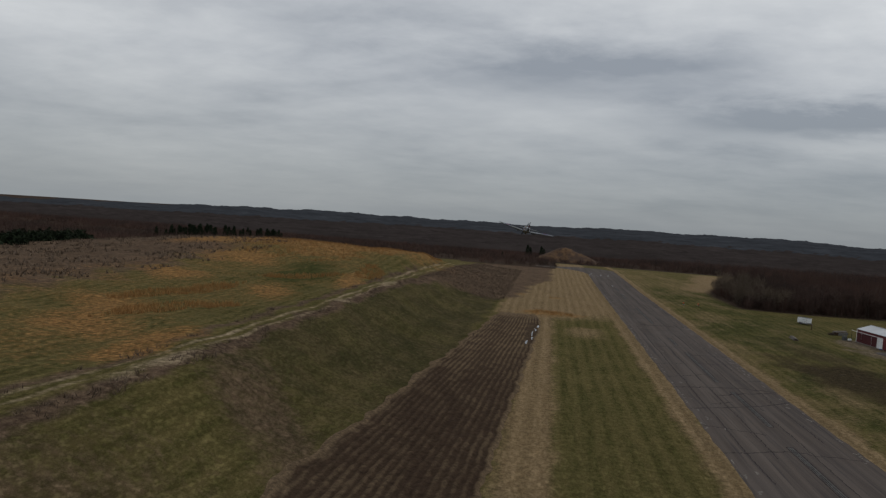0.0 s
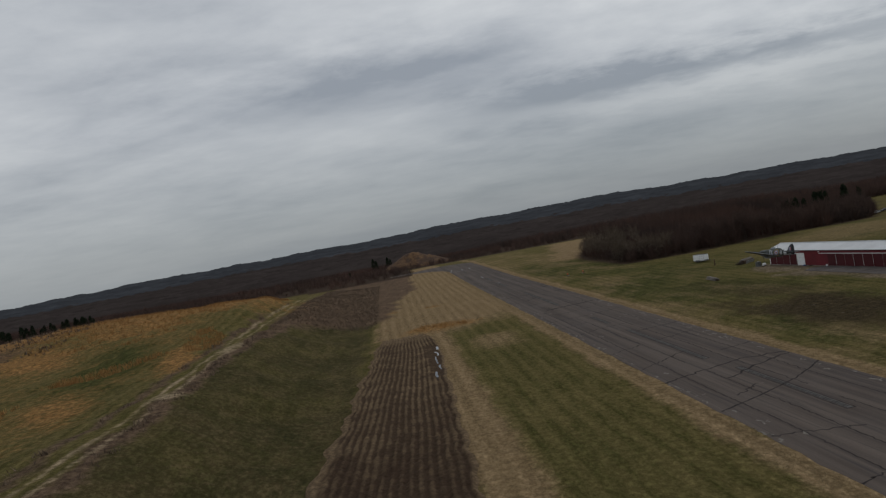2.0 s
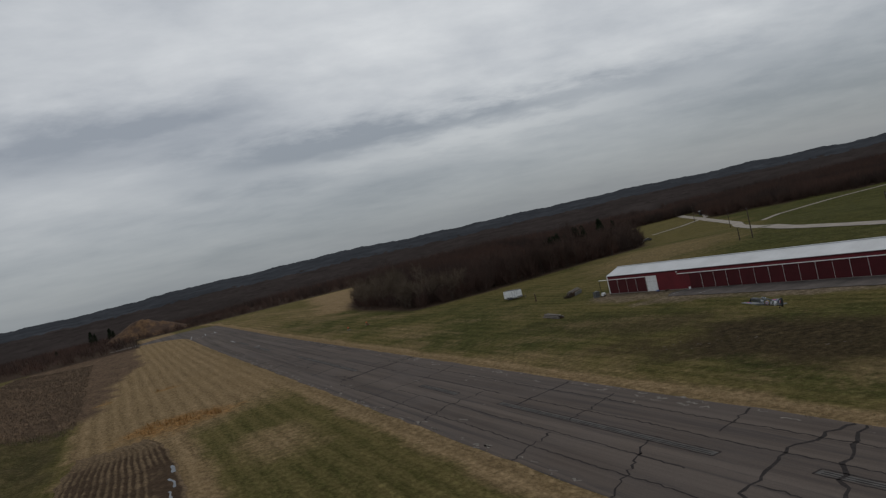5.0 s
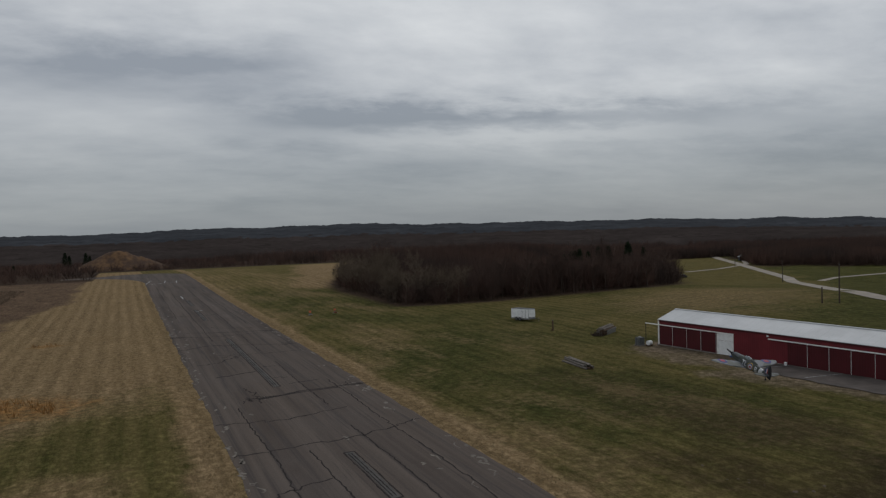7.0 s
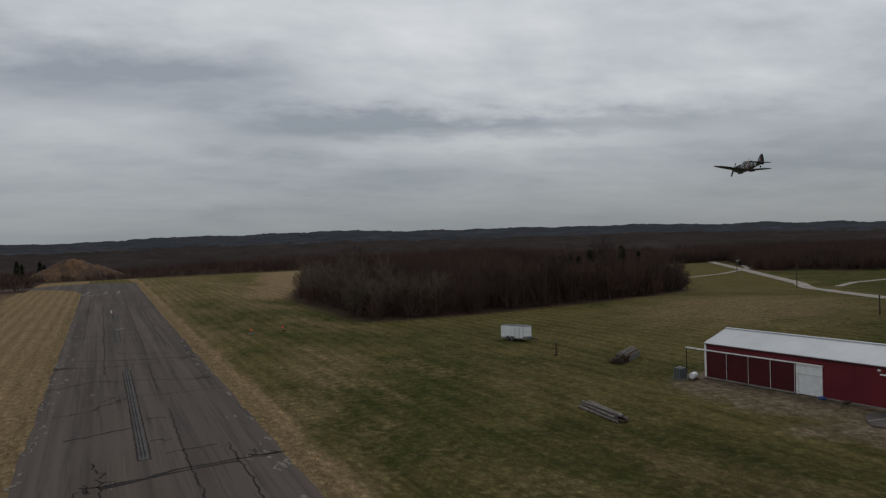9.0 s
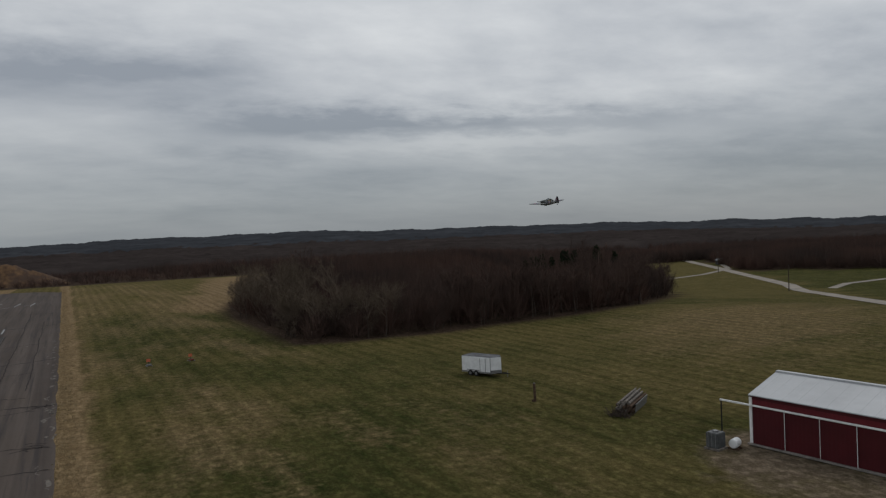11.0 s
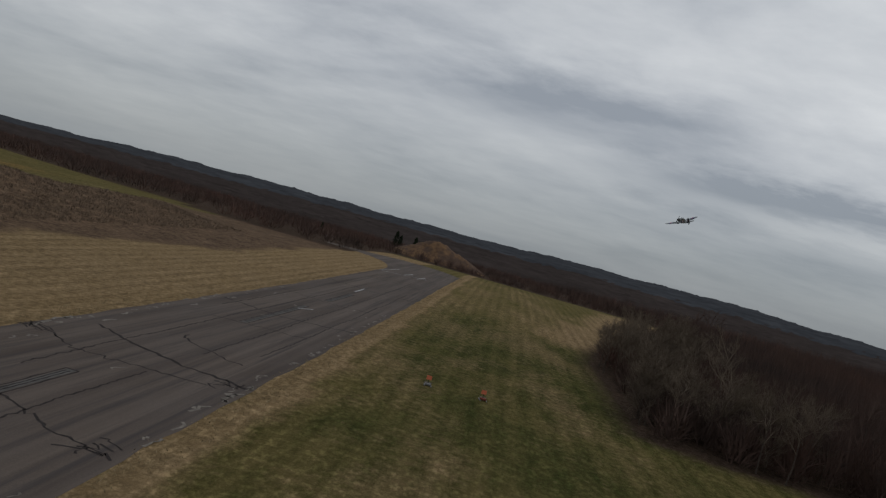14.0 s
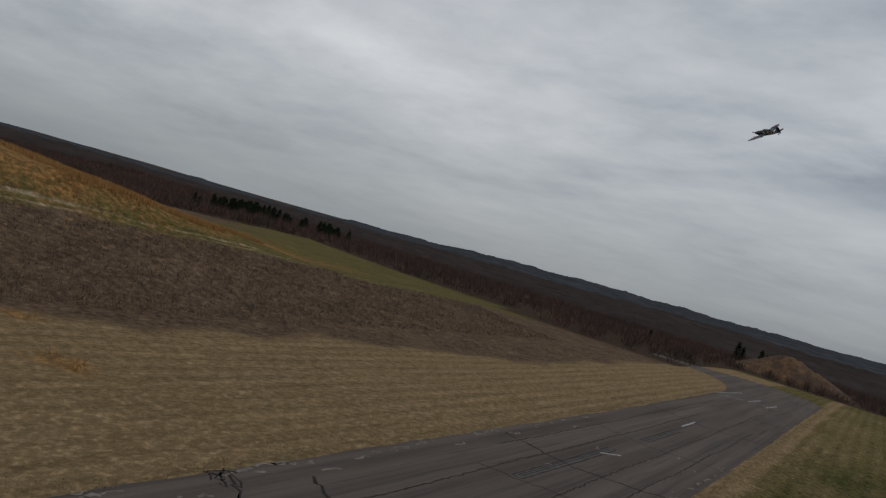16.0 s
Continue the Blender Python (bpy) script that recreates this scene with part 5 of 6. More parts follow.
def flown(x, y, z, yaw, pitch, roll):
    return Matrix.Translation((x, y, z)) @ Matrix.Rotation(radians(yaw), 4, "Z") @ Matrix.Rotation(radians(pitch), 4, "X") @ Matrix.Rotation(radians(roll), 4, "Y")


PLANE_ROWS = [
    (0, flown(-32.75, -43.90, 25.66, 6, 2, 11)),
    (0.5, flown(-31.93, -34.36, 25.86, 7, -4, 11)),
    (1, flown(-29.81, -23.05, 24.35, 10, -2, 9)),
    (1.5, flown(-28.15, -14.85, 22.53, 11, 1, 12)),
    (2, flown(-26.23, -4.90, 20.73, 12, 1, 12)),
    (2.5, flown(-24.39, 4.40, 20.14, 9, -1, 18)),
    (3, flown(-22.30, 14.54, 16.58, 7, 1, 12)),
    (3.5, flown(-18.15, 25.74, 14.80, 7, 9, 8)),
    (4, flown(-15.75, 34.01, 15.31, 1, 8, 10)),
    (5.2, flown(-9.77, 51.79, 13.14, -4, 10, 9)),
    (6.3, flown(-3.78, 69.56, 10.96, -8, 12, 8)),
    (6.5, flown(-2.81, 72.37, 11.07, -11, 16, 3)),
    (7, flown(0.09, 78.71, 13.78, -10, 15, 5)),
    (7.5, flown(2.21, 84.06, 17.04, -12, 7, 5)),
    (8, flown(7.08, 91.88, 18.12, -11, -1, 12)),
    (8.5, flown(12.16, 99.83, 18.18, -12, -4, 10)),
    (9, flown(17.40, 107.98, 18.12, -14, -2, 3)),
    (10.2, flown(26.98, 129.84, 18.05, -8, 1, -2)),
    (11.5, flown(36.55, 151.71, 17.99, -2, 5, -7)),
    (12, flown(37.27, 160.77, 18.27, -3, 4, -7)),
    (12.5, flown(37.39, 169.51, 18.72, 0, 3, -10)),
    (13, flown(36.70, 176.37, 19.06, 1, 2, -12)),
    (13.5, flown(36.18, 186.23, 18.71, 2, 5, -18)),
    (14, flown(34.72, 195.39, 19.84, 15, 7, -28)),
    (14.5, flown(31.16, 201.03, 21.67, 29, 11, -26)),
    (15, flown(25.40, 208.32, 24.77, 39, 11, -30)),
    (15.5, flown(19.13, 208.78, 26.18, 51, 5, -35)),
    (16, flown(12.53, 209.27, 26.63, 54, 2, -42)),
]


# ---- the runway's joints, cracks, patches and paint ----
def crack(line, width, seed, wobble=0.12):
    return ribbon("crack", line, width, 0.038, TAR, "", wobble=wobble, parent=runway, seed=seed)


CRACKS = (
    ((-9, 57.5), (-2, 60.7), (3.2, 62.5), (9, 61.5)), ((-9, 66.6), (-4, 70), (-0.2, 73)), ((-8.6, 101), (-3.1, 104.7), (2, 105.5)), ((-2.5, 54.5), (3.5, 58), (9, 60.7)), ((3.7, 69.2), (9, 71)), ((-0.1, 84.2), (7.5, 87.1)),
    ((-3.3, 143.4), (1.5, 144.9), (5.7, 145.1), (8.7, 145.4)), ((-4.1, 149.7), (-3.5, 146.4), (-3.6, 141)), ((-7.7, 168.1), (-4.7, 168.2), (-1.1, 173.7)), ((-6.3, 157.7), (-1, 159.7)), ((-8.4, 199.4), (-3, 196.2), (6.3, 197.1)),
    ((0.0, 174.1), (3.5, 173.5), (8.8, 173.5)), ((0.3, 162.4), (2.1, 162.2)), ((0.2, 154.2), (1.9, 153.8)), ((1.1, 149.5), (5, 150.3)), ((-6.6, 204.8), (-2.4, 202.4), (3.2, 200.1), (8.8, 199)), ((-1.1, 210.3), (-1.0, 209), (0.7, 207.5), (6, 205.2)),
    ((-1.7, 184.2), (-0.6, 184.6), (4.6, 182), (8.8, 180.5)), ((-9, 183), (-4, 186), (-1.7, 184.2)), ((-8.8, 123), (-4.7, 123.6), (2.5, 124.2), (8.8, 127)), ((-9, 112), (-3, 114.5)), ((-8, 235), (0, 233), (8.6, 236)), ((-8.8, 258), (1, 256), (8.8, 259)), ((-4, 222), (6, 224)),
    ((-8.7, 290), (0, 288), (8.7, 291)), ((-8.7, 318), (8.7, 321)), ((-9, 20), (0, 24), (8, 23)), ((-9, 4), (2, 6), (9, 9)), ((-8.8, 33), (-1, 31)), ((-9, 80), (-3, 83)), ((0.5, 95), (8.7, 97)), ((-9, 134), (-2, 133), (4, 135)), ((-5, 47), (-1, 50)),
)
for k, line in enumerate(CRACKS):
    crack(line, 0.17 + 0.12 * (k % 3 == 0), 100 + k, 0.2)
# crazed spots where cracks meet the edge
for k, (x, y) in enumerate(((8.0, 181), (7.6, 198.6), (7.8, 145.5), (-3.6, 144), (-2.0, 173), (-7.5, 199))):
    for q in range(5):
        a, b = random.Random(k * 9 + q), random.Random(k * 7 + q + 50)
        p = (x + a.uniform(-1.2, 0.6), y + a.uniform(-1.2, 1.2))
        crack((p, (p[0] + a.uniform(-1.2, 1.2), p[1] + b.uniform(-0.8, 0.8)), (p[0] + b.uniform(-1.8, 1.2), p[1] + b.uniform(-1.4, 1.4))), 0.13, k * 40 + q, 0.1)
# lengthwise joints
for k, (x, y0, y1) in enumerate(((2.4, -60, 40), (2.5, 46, 98), (2.5, 137, 166), (2.3, 176, 196), (-2.6, 20, 60), (-2.8, 66, 122), (2.4, 102, 128), (5.8, 30, 150), (-6.0, 10, 140), (-3.0, 190, 300), (2.6, 205, 330), (5.9, 210, 300), (-6.2, 230, 330))):
    n = int((y1 - y0) / 9)
    crack([(x + 0.12 * math.sin(q * 2.1 + k), y0 + (y1 - y0) * q / n) for q in range(n + 1)], 0.12, 300 + k, 0.06)
# wide tarred seam
ribbon("tar_seam", [(-8.9, 42.6), (-3, 45.5), (2.9, 49), (7, 52.4), (9.0, 54.4)], 0.22, 0.036, TAR, "", wobble=0.05, parent=runway, seed=7)
ribbon("tar_seam", [(-3.5, 143.0), (2, 144.3), (5.8, 144.6)], 0.35, 0.036, TAR, "", wobble=0.05, parent=runway, seed=8)
# long centre patches outlined in tar
for k, (x, y0, y1) in enumerate(((-0.5, 148.6, 191.7), (-0.2, 108.6, 120), (0.9, 36, 58.4), (-0.9, 223, 247), (-0.6, 258, 275), (0.1, 66, 98), (0.4, 2, 26))):
    ribbon("patch", [(x, y0), (x + 0.05, (y0 + y1) / 2), (x, y1)], 0.62, 0.036, PATCH, "", parent=runway, seed=400 + k)
    for s in (-0.45, 0.45):
        crack(((x + s, y0), (x + s + 0.04, (y0 + y1) / 2), (x + s, y1)), 0.12, 420 + k, 0.02)
    for y in (y0, y1):
        crack(((x - 0.45, y), (x + 0.45, y)), 0.17, 440 + k, 0.0)
    for s in (-0.16, 0.1):
        ribbon("crack", [(x + s, y0 + 0.4), (x + s, y1 - 0.4)], 0.09, 0.042, TAR, "", wobble=0.015, parent=runway, seed=450 + k)
# paint left near the far end
for k, line in enumerate((((-9.0, 347), (-6.6, 367)), ((-8.0, 345), (-3.6, 349)), ((-2.6, 350), (-1.6, 362)), ((1.4, 349), (2.3, 361)), ((-0.4, 352), (3.4, 354.5)), ((-1.2, 280), (-1.2, 289)), ((-0.8, 243), (0.6, 245.5)))):
    ribbon("paint_mark", list(line), 0.28, 0.045, WHITE_LINE, "", wobble=0.04, parent=runway, seed=500 + k)
# pale spalled spots, mostly along the edges
rng_s = random.Random(21)
for k in range(280):
    side = rng_s.choice((-1, 1))
    x = side * (9.0 - abs(rng_s.gauss(0, 0.75))) if rng_s.random() < 0.85 else rng_s.uniform(-8, 8)
    y = rng_s.uniform(-20, 260)
    ln = rng_s.uniform(0.2, 1.8)
    ribbon("spall", [(x, y), (x + rng_s.uniform(-0.3, 0.3), y + ln * 0.5), (x + rng_s.uniform(-0.3, 0.3), y + ln)], rng_s.uniform(0.08, 0.32), 0.034, PALE, "", wobble=0.10, parent=runway, seed=600 + k)


# ---- trees ----
def prism(V, F, a, b, r0, r1):
    """A three-sided twig, into lists."""
    d = b - a
    d = d / max(1e-6, np.linalg.norm(d))
    u = np.cross(d, (0.3, 0.9, 0.2))
    u /= np.linalg.norm(u)
    w = np.cross(d, u)
    s = len(V)
    for c, r in ((a, r0), (b, r1)):
        for k in range(3):
            t = 2.094 * k
            V.append(c + r * (math.cos(t) * u + math.sin(t) * w))
    for k in range(3):
        F.append((s + k, s + (k + 1) % 3, s + 3 + (k + 1) % 3, s + 3 + k))


def tree_meshes(seed, tall, spread, bushy):
    rng = np.random.default_rng(seed)
    TV, TF, CV, CF = [], [], [], []
    base = np.zeros(3)
    fork = tall * (0.12 if bushy else 0.32)
    p = base
    trunk = [p]
    for k in range(4):
        p = p + np.array([rng.normal(0, 0.03 * tall), rng.normal(0, 0.03 * tall), tall * 0.22])
        trunk.append(p)
    r = 0.016 * tall
    for k in range(4):
        prism(TV, TF, trunk[k] - ((0, 0, 0.2) if k == 0 else (0, 0, 0)), trunk[k + 1], r * (1 - 0.22 * k), r * (1 - 0.22 * (k + 1)))

    def grow(a, d, length, rad, level):
        b = a + d * length
        prism(CV, CF, a, b, rad, rad * 0.6)
        if level == 0:
            return
        n = (5, 5, 4)[3 - level] if level < 4 else 4
        for q in range(n):
            f = rng.uniform(0.35, 1.0)
            nd = d + rng.normal(0, 0.55, 3) + np.array([0, 0, 0.22])
            nd /= np.linalg.norm(nd)
            grow(a + d * length * f, nd, length * rng.uniform(0.45, 0.7), max(0.012, rad * 0.5), level - 1)

    for q in range(9 if not bushy else 12):
        f = rng.uniform(fork / (tall * 0.88), 1.0)
        k = min(3, int(f * 4))
        a = trunk[k] + (trunk[k + 1] - trunk[k]) * (f * 4 - k)
        az = rng.uniform(0, 6.283)
        up = rng.uniform(0.5, 1.3)
        d = np.array([math.cos(az) * spread, math.sin(az) * spread, up])
        d /= np.linalg.norm(d)
        grow(a, d, tall * rng.uniform(0.20, 0.34), r * 0.42, 3)
    t = raw_mesh("trunk", np.array(TV), TF, BARK)
    c = raw_mesh("crown", np.array(CV), CF, TWIG)
    return t, c


KINDS = [tree_meshes(70 + k, *a) for k, a in enumerate(((11, 0.9, False), (9.5, 1.0, False), (13, 0.75, False), (6.5, 1.1, True), (8, 0.9, True)))]


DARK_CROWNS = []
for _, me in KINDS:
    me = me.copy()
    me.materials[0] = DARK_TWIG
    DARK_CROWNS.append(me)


def plant(kind, x, y, size, turn, label, group, dark=False):
    p = thing("tree", label, "tree", pose(x, y, float(height(x, y)), 0, 0, turn), group)
    p.scale = (size, size, size)
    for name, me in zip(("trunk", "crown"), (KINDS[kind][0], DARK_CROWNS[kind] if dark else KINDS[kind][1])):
        o = new(name, me)
        o.parent = p


def plant_woods_edge():
    rng = np.random.default_rng(9)
    placed = 0
    while placed < 230:
        x, y = rng.uniform(40, 190), rng.uniform(218, 345)
        d = float(wood_depth(x, y))
        if 0 < d < 16 and (x < 150 or rng.random() < 0.5):
            kind = int(rng.choice((3, 4, 0, 1) if d < 5 else (0, 1, 2, 4)))
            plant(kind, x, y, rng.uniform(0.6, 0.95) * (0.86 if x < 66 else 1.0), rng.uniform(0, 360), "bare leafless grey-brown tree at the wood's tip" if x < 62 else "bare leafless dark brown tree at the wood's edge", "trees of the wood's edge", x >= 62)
            placed += 1


plant_woods_edge()


def sliver_trees(name, XY, tall, wide, blades, material, label, seed, category="woods"):
    """Bare trees beyond counting, each a spray of thin upright twigs."""
    rng = np.random.default_rng(seed)
    n = len(XY)
    z = height(XY[:, 0], XY[:, 1])
    h = tall * rng.uniform(0.74, 1.10, n) * (0.62 + 0.38 * step(4, 45, np.where(XY[:, 0] < 130, XY[:, 0] - 40, 99)))
    a = np.zeros((n, blades, 3))
    b = np.zeros((n, blades, 3))
    az, r = rng.uniform(0, 6.283, (n, blades)), rng.uniform(0, 1, (n, blades)) ** 0.6
    top = rng.uniform(0.35, 1.0, (n, blades)) * np.sqrt(1 - 0.72 * r ** 2)
    a[..., 2] = z[:, None] + h[:, None] * top * rng.uniform(0.05, 0.6, (n, blades))
    a[..., 0] = XY[:, :1] + wide * r * 0.45 * np.cos(az)
    a[..., 1] = XY[:, 1:] + wide * r * 0.45 * np.sin(az)
    b[..., 0] = XY[:, :1] + wide * r * np.cos(az)
    b[..., 1] = XY[:, 1:] + wide * r * np.sin(az)
    b[..., 2] = z[:, None] + h[:, None] * top
    b += rng.normal(0, 1, b.shape) * np.array([0.22, 0.22, 0.05]) * wide
    a[:, 0] = np.c_[XY, z - 0.3]
    b[:, 0] = np.c_[XY, z + h]
    w = wide * rng.uniform(0.010, 0.038, (n, blades))
    t = rng.uniform(0, 6.283, (n, blades))
    off = np.stack([np.cos(t) * w, np.sin(t) * w, np.zeros_like(w)], -1)
    V = np.stack([a - off, a + off, b], 2).reshape(-1, 3)
    F = np.arange(len(V)).reshape(-1, 3)
    ob = new(name, raw_mesh(name, V, F, material))
    return tagged(ob, label, category, kind="stuff")


def scatter(rng, n, x0, x1, y0, y1, keep):
    X, Y = rng.uniform(x0, x1, n), rng.uniform(y0, y1, n)
    m = keep(X, Y)
    return np.stack([X[m], Y[m]], 1)


rng_t = np.random.default_rng(33)
near = scatter(rng_t, 15000, 40, 330, 218, 560, lambda x, y: (wood_depth(x, y) > 2) & in_woods(x, y) & (np.abs(x - 331 - (y - 417) * 0.77) > 24))
sliver_trees("near_woods", near, 10.0, 3.2, 64, WOODS, "dense leafless brown woods beside the field", 1)
east_xy = scatter(rng_t, 24000, 230, 600, 200, 560, lambda x, y: in_woods(x, y) & (wood_depth(x, y) < 0.0))
sliver_trees("east_woods", east_xy, 9.5, 3.4, 46, WOODS, "leafless brown woods across the road", 5)
mid = scatter(rng_t, 26000, -900, 1000, 300, 1150, lambda x, y: in_woods(x, y) & (wood_depth(x, y) < 0.0) & (np.hypot(x + 16, y - 580) > 30) & (np.hypot(x, y) < 1150) & ((x < 230) | (x > 600) | (y > 560)) & (np.abs(x - 331 - (y - 417) * 0.77) > 16))
sliver_trees("mid_woods", mid, 10.5, 4.2, 34, WOODS, "leafless brown woods past the runway", 2)
westw = scatter(rng_t, 9000, -900, -190, -300, 640, lambda x, y: in_woods(x, y) & (x > -330 - 700))
sliver_trees("west_woods", westw, 11, 4.5, 28, WOODS, "leafless brown woods beyond the scrub", 3)


def canopy(name, r0, r1, tall, rgb, label, seed):
    """The tops of distant woods, one uneven roof of crowns."""
    az = np.radians(np.linspace(-88, 82, 620))
    rr = np.geomspace(r0, r1, 90)
    A, Rr = np.meshgrid(az, rr)
    X, Y = Rr * np.sin(A), 90 + Rr * np.cos(A)
    edge = step(0, 0.04, (Rr - r0) / (r1 - r0))
    Z = height(X, Y) + edge * (tall + 2.6 * ripple(X, Y, 9, seed) + 2.2 * ripple(X, Y, 23, seed + 1) + 1.2 * ripple(X, Y, 4, seed + 2)) - (1 - edge) * 3
    n, m = len(az), len(rr)
    idx = np.arange(n * m).reshape(m, n)
    f = np.stack([idx[:-1, :-1], idx[:-1, 1:], idx[1:, 1:], idx[1:, :-1]], -1).reshape(-1, 4)
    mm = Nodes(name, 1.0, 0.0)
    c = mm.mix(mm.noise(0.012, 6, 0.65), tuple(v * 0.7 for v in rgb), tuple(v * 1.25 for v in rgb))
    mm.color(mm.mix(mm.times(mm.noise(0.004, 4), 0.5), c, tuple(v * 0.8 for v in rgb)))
    ob = new(name, raw_mesh(name, np.stack([X, Y, Z], -1).reshape(-1, 3), f, mm.mat, True))
    return tagged(ob, label, "woods", kind="stuff")


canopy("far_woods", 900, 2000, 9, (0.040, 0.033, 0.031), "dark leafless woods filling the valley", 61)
# the hills' blue-grey base colour has the haze of distance painted in
canopy("hill_woods", 1900, 3300, 11, (0.045, 0.048, 0.054), "wooded hills along the horizon, haze tinted into their grey", 64)
sky_line = scatter(rng_t, 7000, -2600, 2600, 300, 3000, lambda x, y: (np.abs(np.hypot(x, y - 90) - 2760) < 130) & (x > -0.45 * (y - 90)))
# crest trees carry the same haze tint in their base colour
HAZY_HILL = plain("hill_trees", (0.052, 0.054, 0.058), 0.95, 0.05, vary=0.3, scale=0.01)
sliver_trees("hill_trees", sky_line, 17, 6, 9, HAZY_HILL, "bare trees along the crest of the hills", 4)


# pines that stand out dark over the woods
def pine_meshes(seed):
    rng = np.random.default_rng(seed)
    V, F = [], []
    for k in range(26):
        f = k / 25
        z = 2.5 + 11 * f
        reach = (1 - f) ** 0.6 * 3.9 + 0.5
        for q in range(9):
            az = rng.uniform(0, 6.283)
            r = reach * rng.uniform(0.5, 1.1)
            tip = np.array([math.cos(az) * r, math.sin(az) * r, z - 0.25 * r + rng.uniform(-0.4, 0.5)])
            root = np.array([0, 0, z + 0.3])
            for s in range(4):
                m = root + (tip - root) * rng.uniform(0.25, 0.95)
                e = m + rng.normal(0, 0.55, 3)
                g = m + rng.normal(0, 0.45, 3)
                i = len(V)
                V += [m, e, g]
                F.append((i, i + 1, i + 2))
    c = raw_mesh("crown", np.array(V), F, NEEDLE)
    TV, TF = [], []
    prism(TV, TF, np.array([0, 0, -0.3]), np.array([0, 0, 13.6]), 0.26, 0.05)
    return raw_mesh("trunk", np.array(TV), TF, BARK), c


PINE = pine_meshes(5)


def plant_pine(x, y, size, label="dark green pine standing above bare woods"):
    p = thing("pine_tree", label, "tree", pose(x, y, float(height(x, y)), 0, 0, (x * 37) % 360), "pines over the woods")
    p.scale = (size, size, size)
    for name, me in zip(("trunk", "crown"), PINE):
        o = new(name, me)
        o.parent = p


rng_p = random.Random(3)
for x, y, s in ((-53, 640, 0.8), (-50.5, 643, 0.65), (-40, 642, 0.75), (-37.5, 645, 0.6), (-68, 500, 0.4)):
    plant_pine(x, y, s)
for k in range(14):
    plant_pine(214 + rng_p.uniform(-16, 26), 385 + rng_p.uniform(-12, 14), rng_p.uniform(0.75, 1.0))
for cx, cy, n, wide in ((-300, 466, 40, 17), (-256, 488, 16, 7), (-278, 474, 12, 20)):
    for k in range(n):
        plant_pine(cx + rng_p.gauss(0, wide), cy + rng_p.gauss(0, 9), rng_p.uniform(0.42, 0.68), "dark green pine in a clump behind the hill")


# low evergreen bushes in the scrub
def bush_mesh(seed):
    rng = np.random.default_rng(seed)
    n = 900
    d = rng.normal(0, 1, (n, 3))
    d /= np.linalg.norm(d, axis=1, keepdims=True)
    d[:, 2] = np.abs(d[:, 2])
    c = d * rng.uniform(0.65, 1.0, (n, 1)) * (1 + 0.25 * np.sin(d[:, :1] * 5 + seed) + 0.2 * np.sin(d[:, 1:2] * 7)) * np.array([2.4, 2.4, 2.6])
    V = (c[:, None] + rng.normal(0, 0.32, (n, 3, 3))).reshape(-1, 3)
    return raw_mesh("foliage", V, np.arange(3 * n).reshape(-1, 3), NEEDLE)


BUSH = [bush_mesh(k) for k in range(3)]
for k in range(46):
    t = rng_p.random()
    x, y = -225 - 55 * t + rng_p.uniform(-22, 16), 160 + 130 * t + rng_p.uniform(-16, 16)
    p = thing("evergreen_bush", "dark green evergreen bush in the scrub", "bush", pose(x, y, float(height(x, y)), 0, 0, rng_p.uniform(0, 360)), "evergreen bushes")
    s = rng_p.uniform(0.8, 1.7)
    p.scale = (s * 1.2, s * 1.2, s)
    o = new("foliage", BUSH[k % 3])
    o.parent = p


# ---- grass and brush too many to count ----
def blades(name, XY, tall, wide, material, label, seed, per=1, lean=0.3):
    rng = np.random.default_rng(seed)
    XY = np.repeat(XY, per, 0) + rng.normal(0, 0.22, (len(XY) * per, 2))
    n = len(XY)
    z = height(XY[:, 0], XY[:, 1])
    h, t = tall * rng.uniform(0.5, 1.2, n), rng.uniform(0, 6.283, n)
    o = np.stack([np.cos(t), np.sin(t), 0 * t], 1) * (wide * rng.uniform(0.6, 1.4, n))[:, None]
    base = np.c_[XY, z - 0.02]
    tip = base + np.c_[rng.normal(0, lean, (n, 2)) * h[:, None], h]
    V = np.stack([base - o, base + o, tip], 1).reshape(-1, 3)
    ob = new(name, raw_mesh(name, V, np.arange(3 * n).reshape(-1, 3), material))
    return tagged(ob, label, "grass", kind="stuff")


def grass_material(name, a, b):
    m = Nodes(name, 0.9, 0.15)
    g = m.node("NewGeometry")
    m.color(m.mix(g.outputs["Random Per Island"], a, b))
    return m.mat


GOLD = grass_material("golden_grass", (0.20, 0.105, 0.035), (0.36, 0.20, 0.075))
SCRUB = grass_material("brown_brush", (0.075, 0.054, 0.040), (0.175, 0.128, 0.088))
STRAW = grass_material("straw_blades", (0.14, 0.11, 0.06), (0.25, 0.195, 0.115))
GREEN = grass_material("green_blades", (0.035, 0.042, 0.016), (0.10, 0.092, 0.042))
rng_g = np.random.default_rng(77)


def in_blob(x, y, cx, cy, rx, ry, turn):
    c, s = math.cos(radians(turn)), math.sin(radians(turn))
    u, v = ((x - cx) * c + (y - cy) * s) / rx, (-(x - cx) * s + (y - cy) * c) / ry
    return np.sqrt(u * u + v * v) + 0.35 * ripple(x, y, 4.5, 10) < 0.95


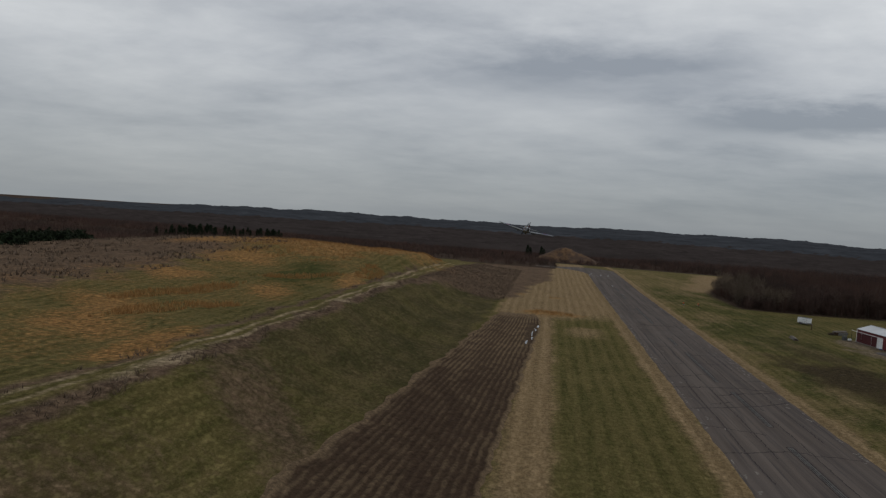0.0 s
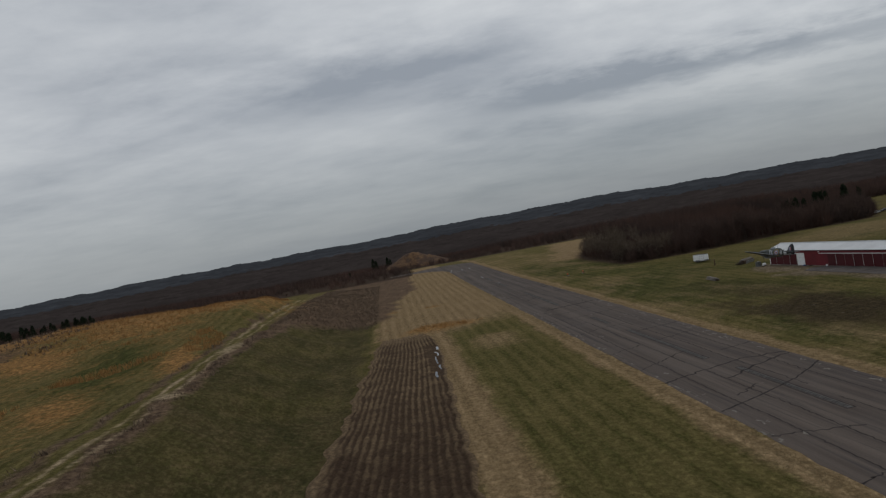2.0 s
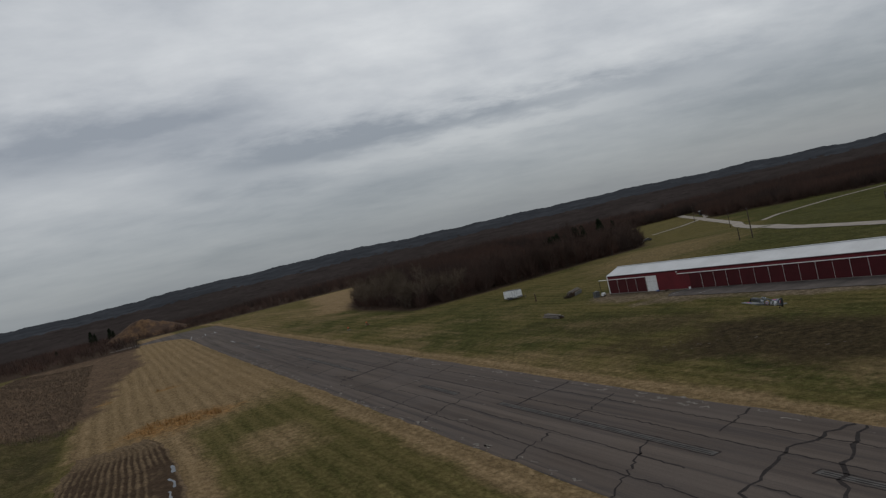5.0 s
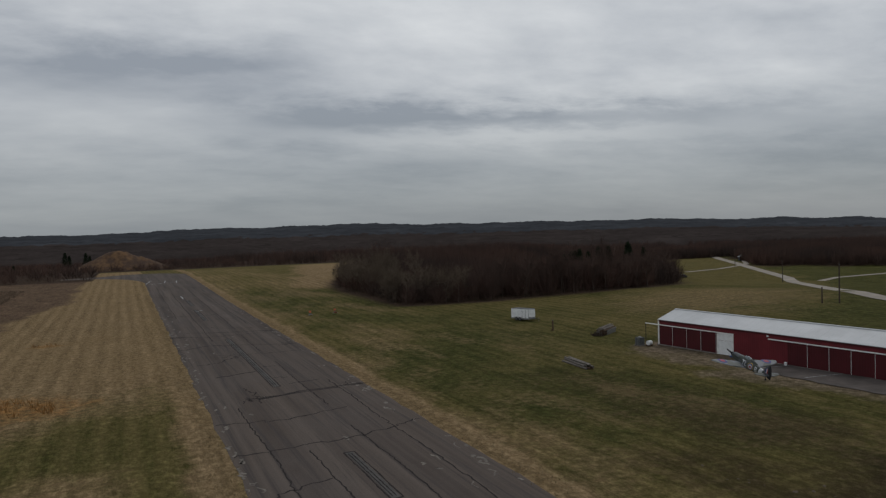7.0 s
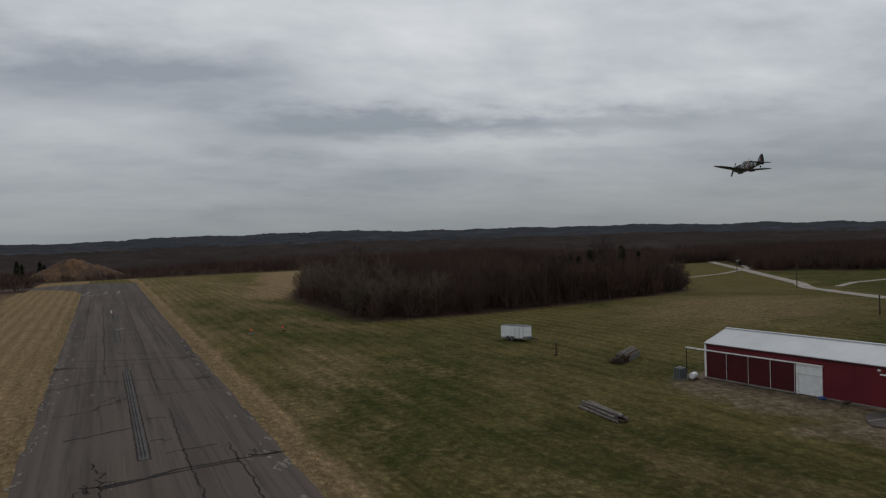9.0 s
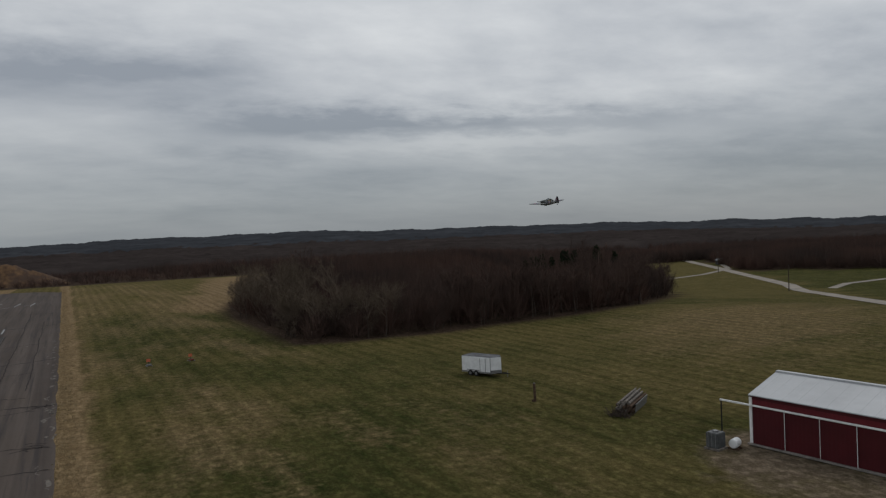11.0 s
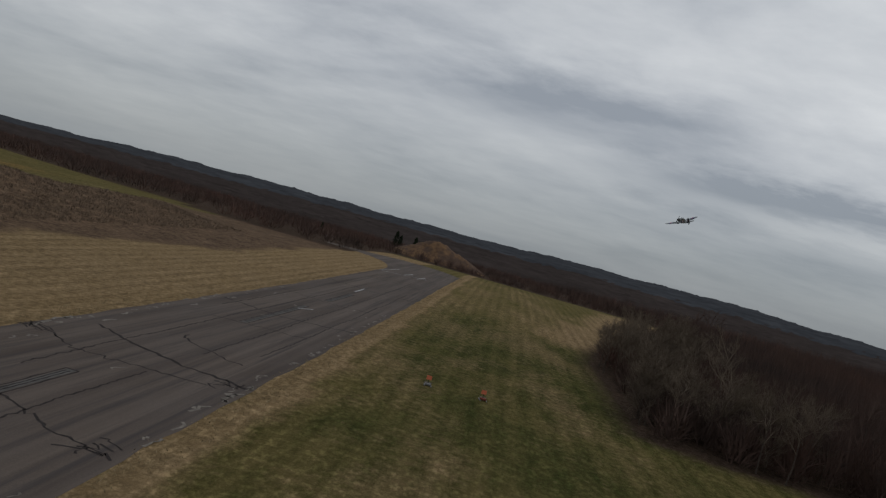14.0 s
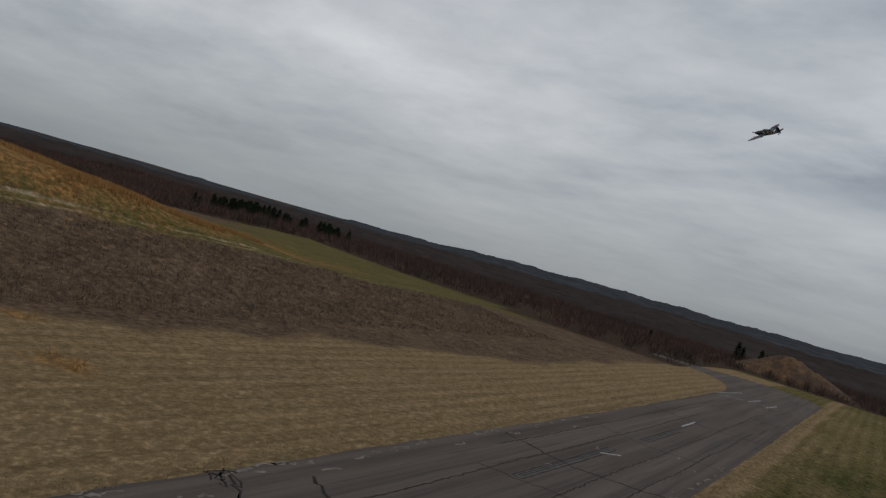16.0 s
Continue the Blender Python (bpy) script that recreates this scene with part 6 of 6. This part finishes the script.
gold_xy = []
for cx, cy, rx, ry, turn, n in ((-118, 205, 30, 55, 10, 2600), (-92, 40, 16, 4, 70, 700), (-104, 66, 22, 4, 80, 700), (-96, 112, 13, 5, 60, 600), (-82, 132, 4, 18, 10, 500), (-96, 252, 14, 42, 10, 1600), (-30, 151, 7, 6, 20, 260), (-28, 201, 3.4, 2.0, 0, 150), (-42, 204, 3, 1.8, 0, 130)):
    gold_xy.append(scatter(rng_g, n * 2, cx - 60, cx + 60, cy - 60, cy + 60, lambda x, y: in_blob(x, y, cx, cy, rx, ry, turn)) if rx + ry > 60 else scatter(rng_g, n * 6, cx - 24, cx + 24, cy - 24, cy + 24, lambda x, y: in_blob(x, y, cx, cy, rx, ry, turn)))
blades("golden_grass", np.concatenate(gold_xy), 0.75, 0.05, GOLD, "tufts of tall golden dry grass", 1, 6)
bank = scatter(rng_g, 16000, -80, -46, -40, 340, lambda x, y: ((x > -72) & (x < -46 + 4 * step(150, 230, y) + 10 * step(235, 300, y)) & (y > 172) & (y + ripple(x, y, 6, 8) * 6 < 375)) | ((np.abs(x + 71.0) < 1.2) & (y < 200) & (ripple(x, y, 5, 55) > -0.2)) | ((np.abs(x + 77.5) < 0.9) & (y < 240) & (ripple(x, y, 4, 56) > 0)))
blades("bank_brush", bank, 0.55, 0.05, SCRUB, "low leafless brown brush on the bank", 2, 5, 0.5)
westb = scatter(rng_g, 5000, -220, -128, -20, 300, lambda x, y: ripple(x, y, 9, 51) > -0.1)
blades("west_brush", westb, 0.9, 0.16, SCRUB, "low leafless brown brush in the western scrub", 3, 4, 0.5)
verge = scatter(rng_g, 14000, -14, 14, -20, 300, lambda x, y: (np.abs(x) > 8.95) & (np.abs(x) < 11.5))
blades("verge_grass", verge, 0.16, 0.03, STRAW, "short dry straw grass along the runway edge", 4, 4, 0.6)


def motions():
    walk(spitfire, PLANE_ROWS)
    # the propeller turns on its nose
    walk(propeller, [(k / 10, pose(0, 0.60, 0, 0, 20 + 76 * k, 0)) for k in range(161)])


motions()
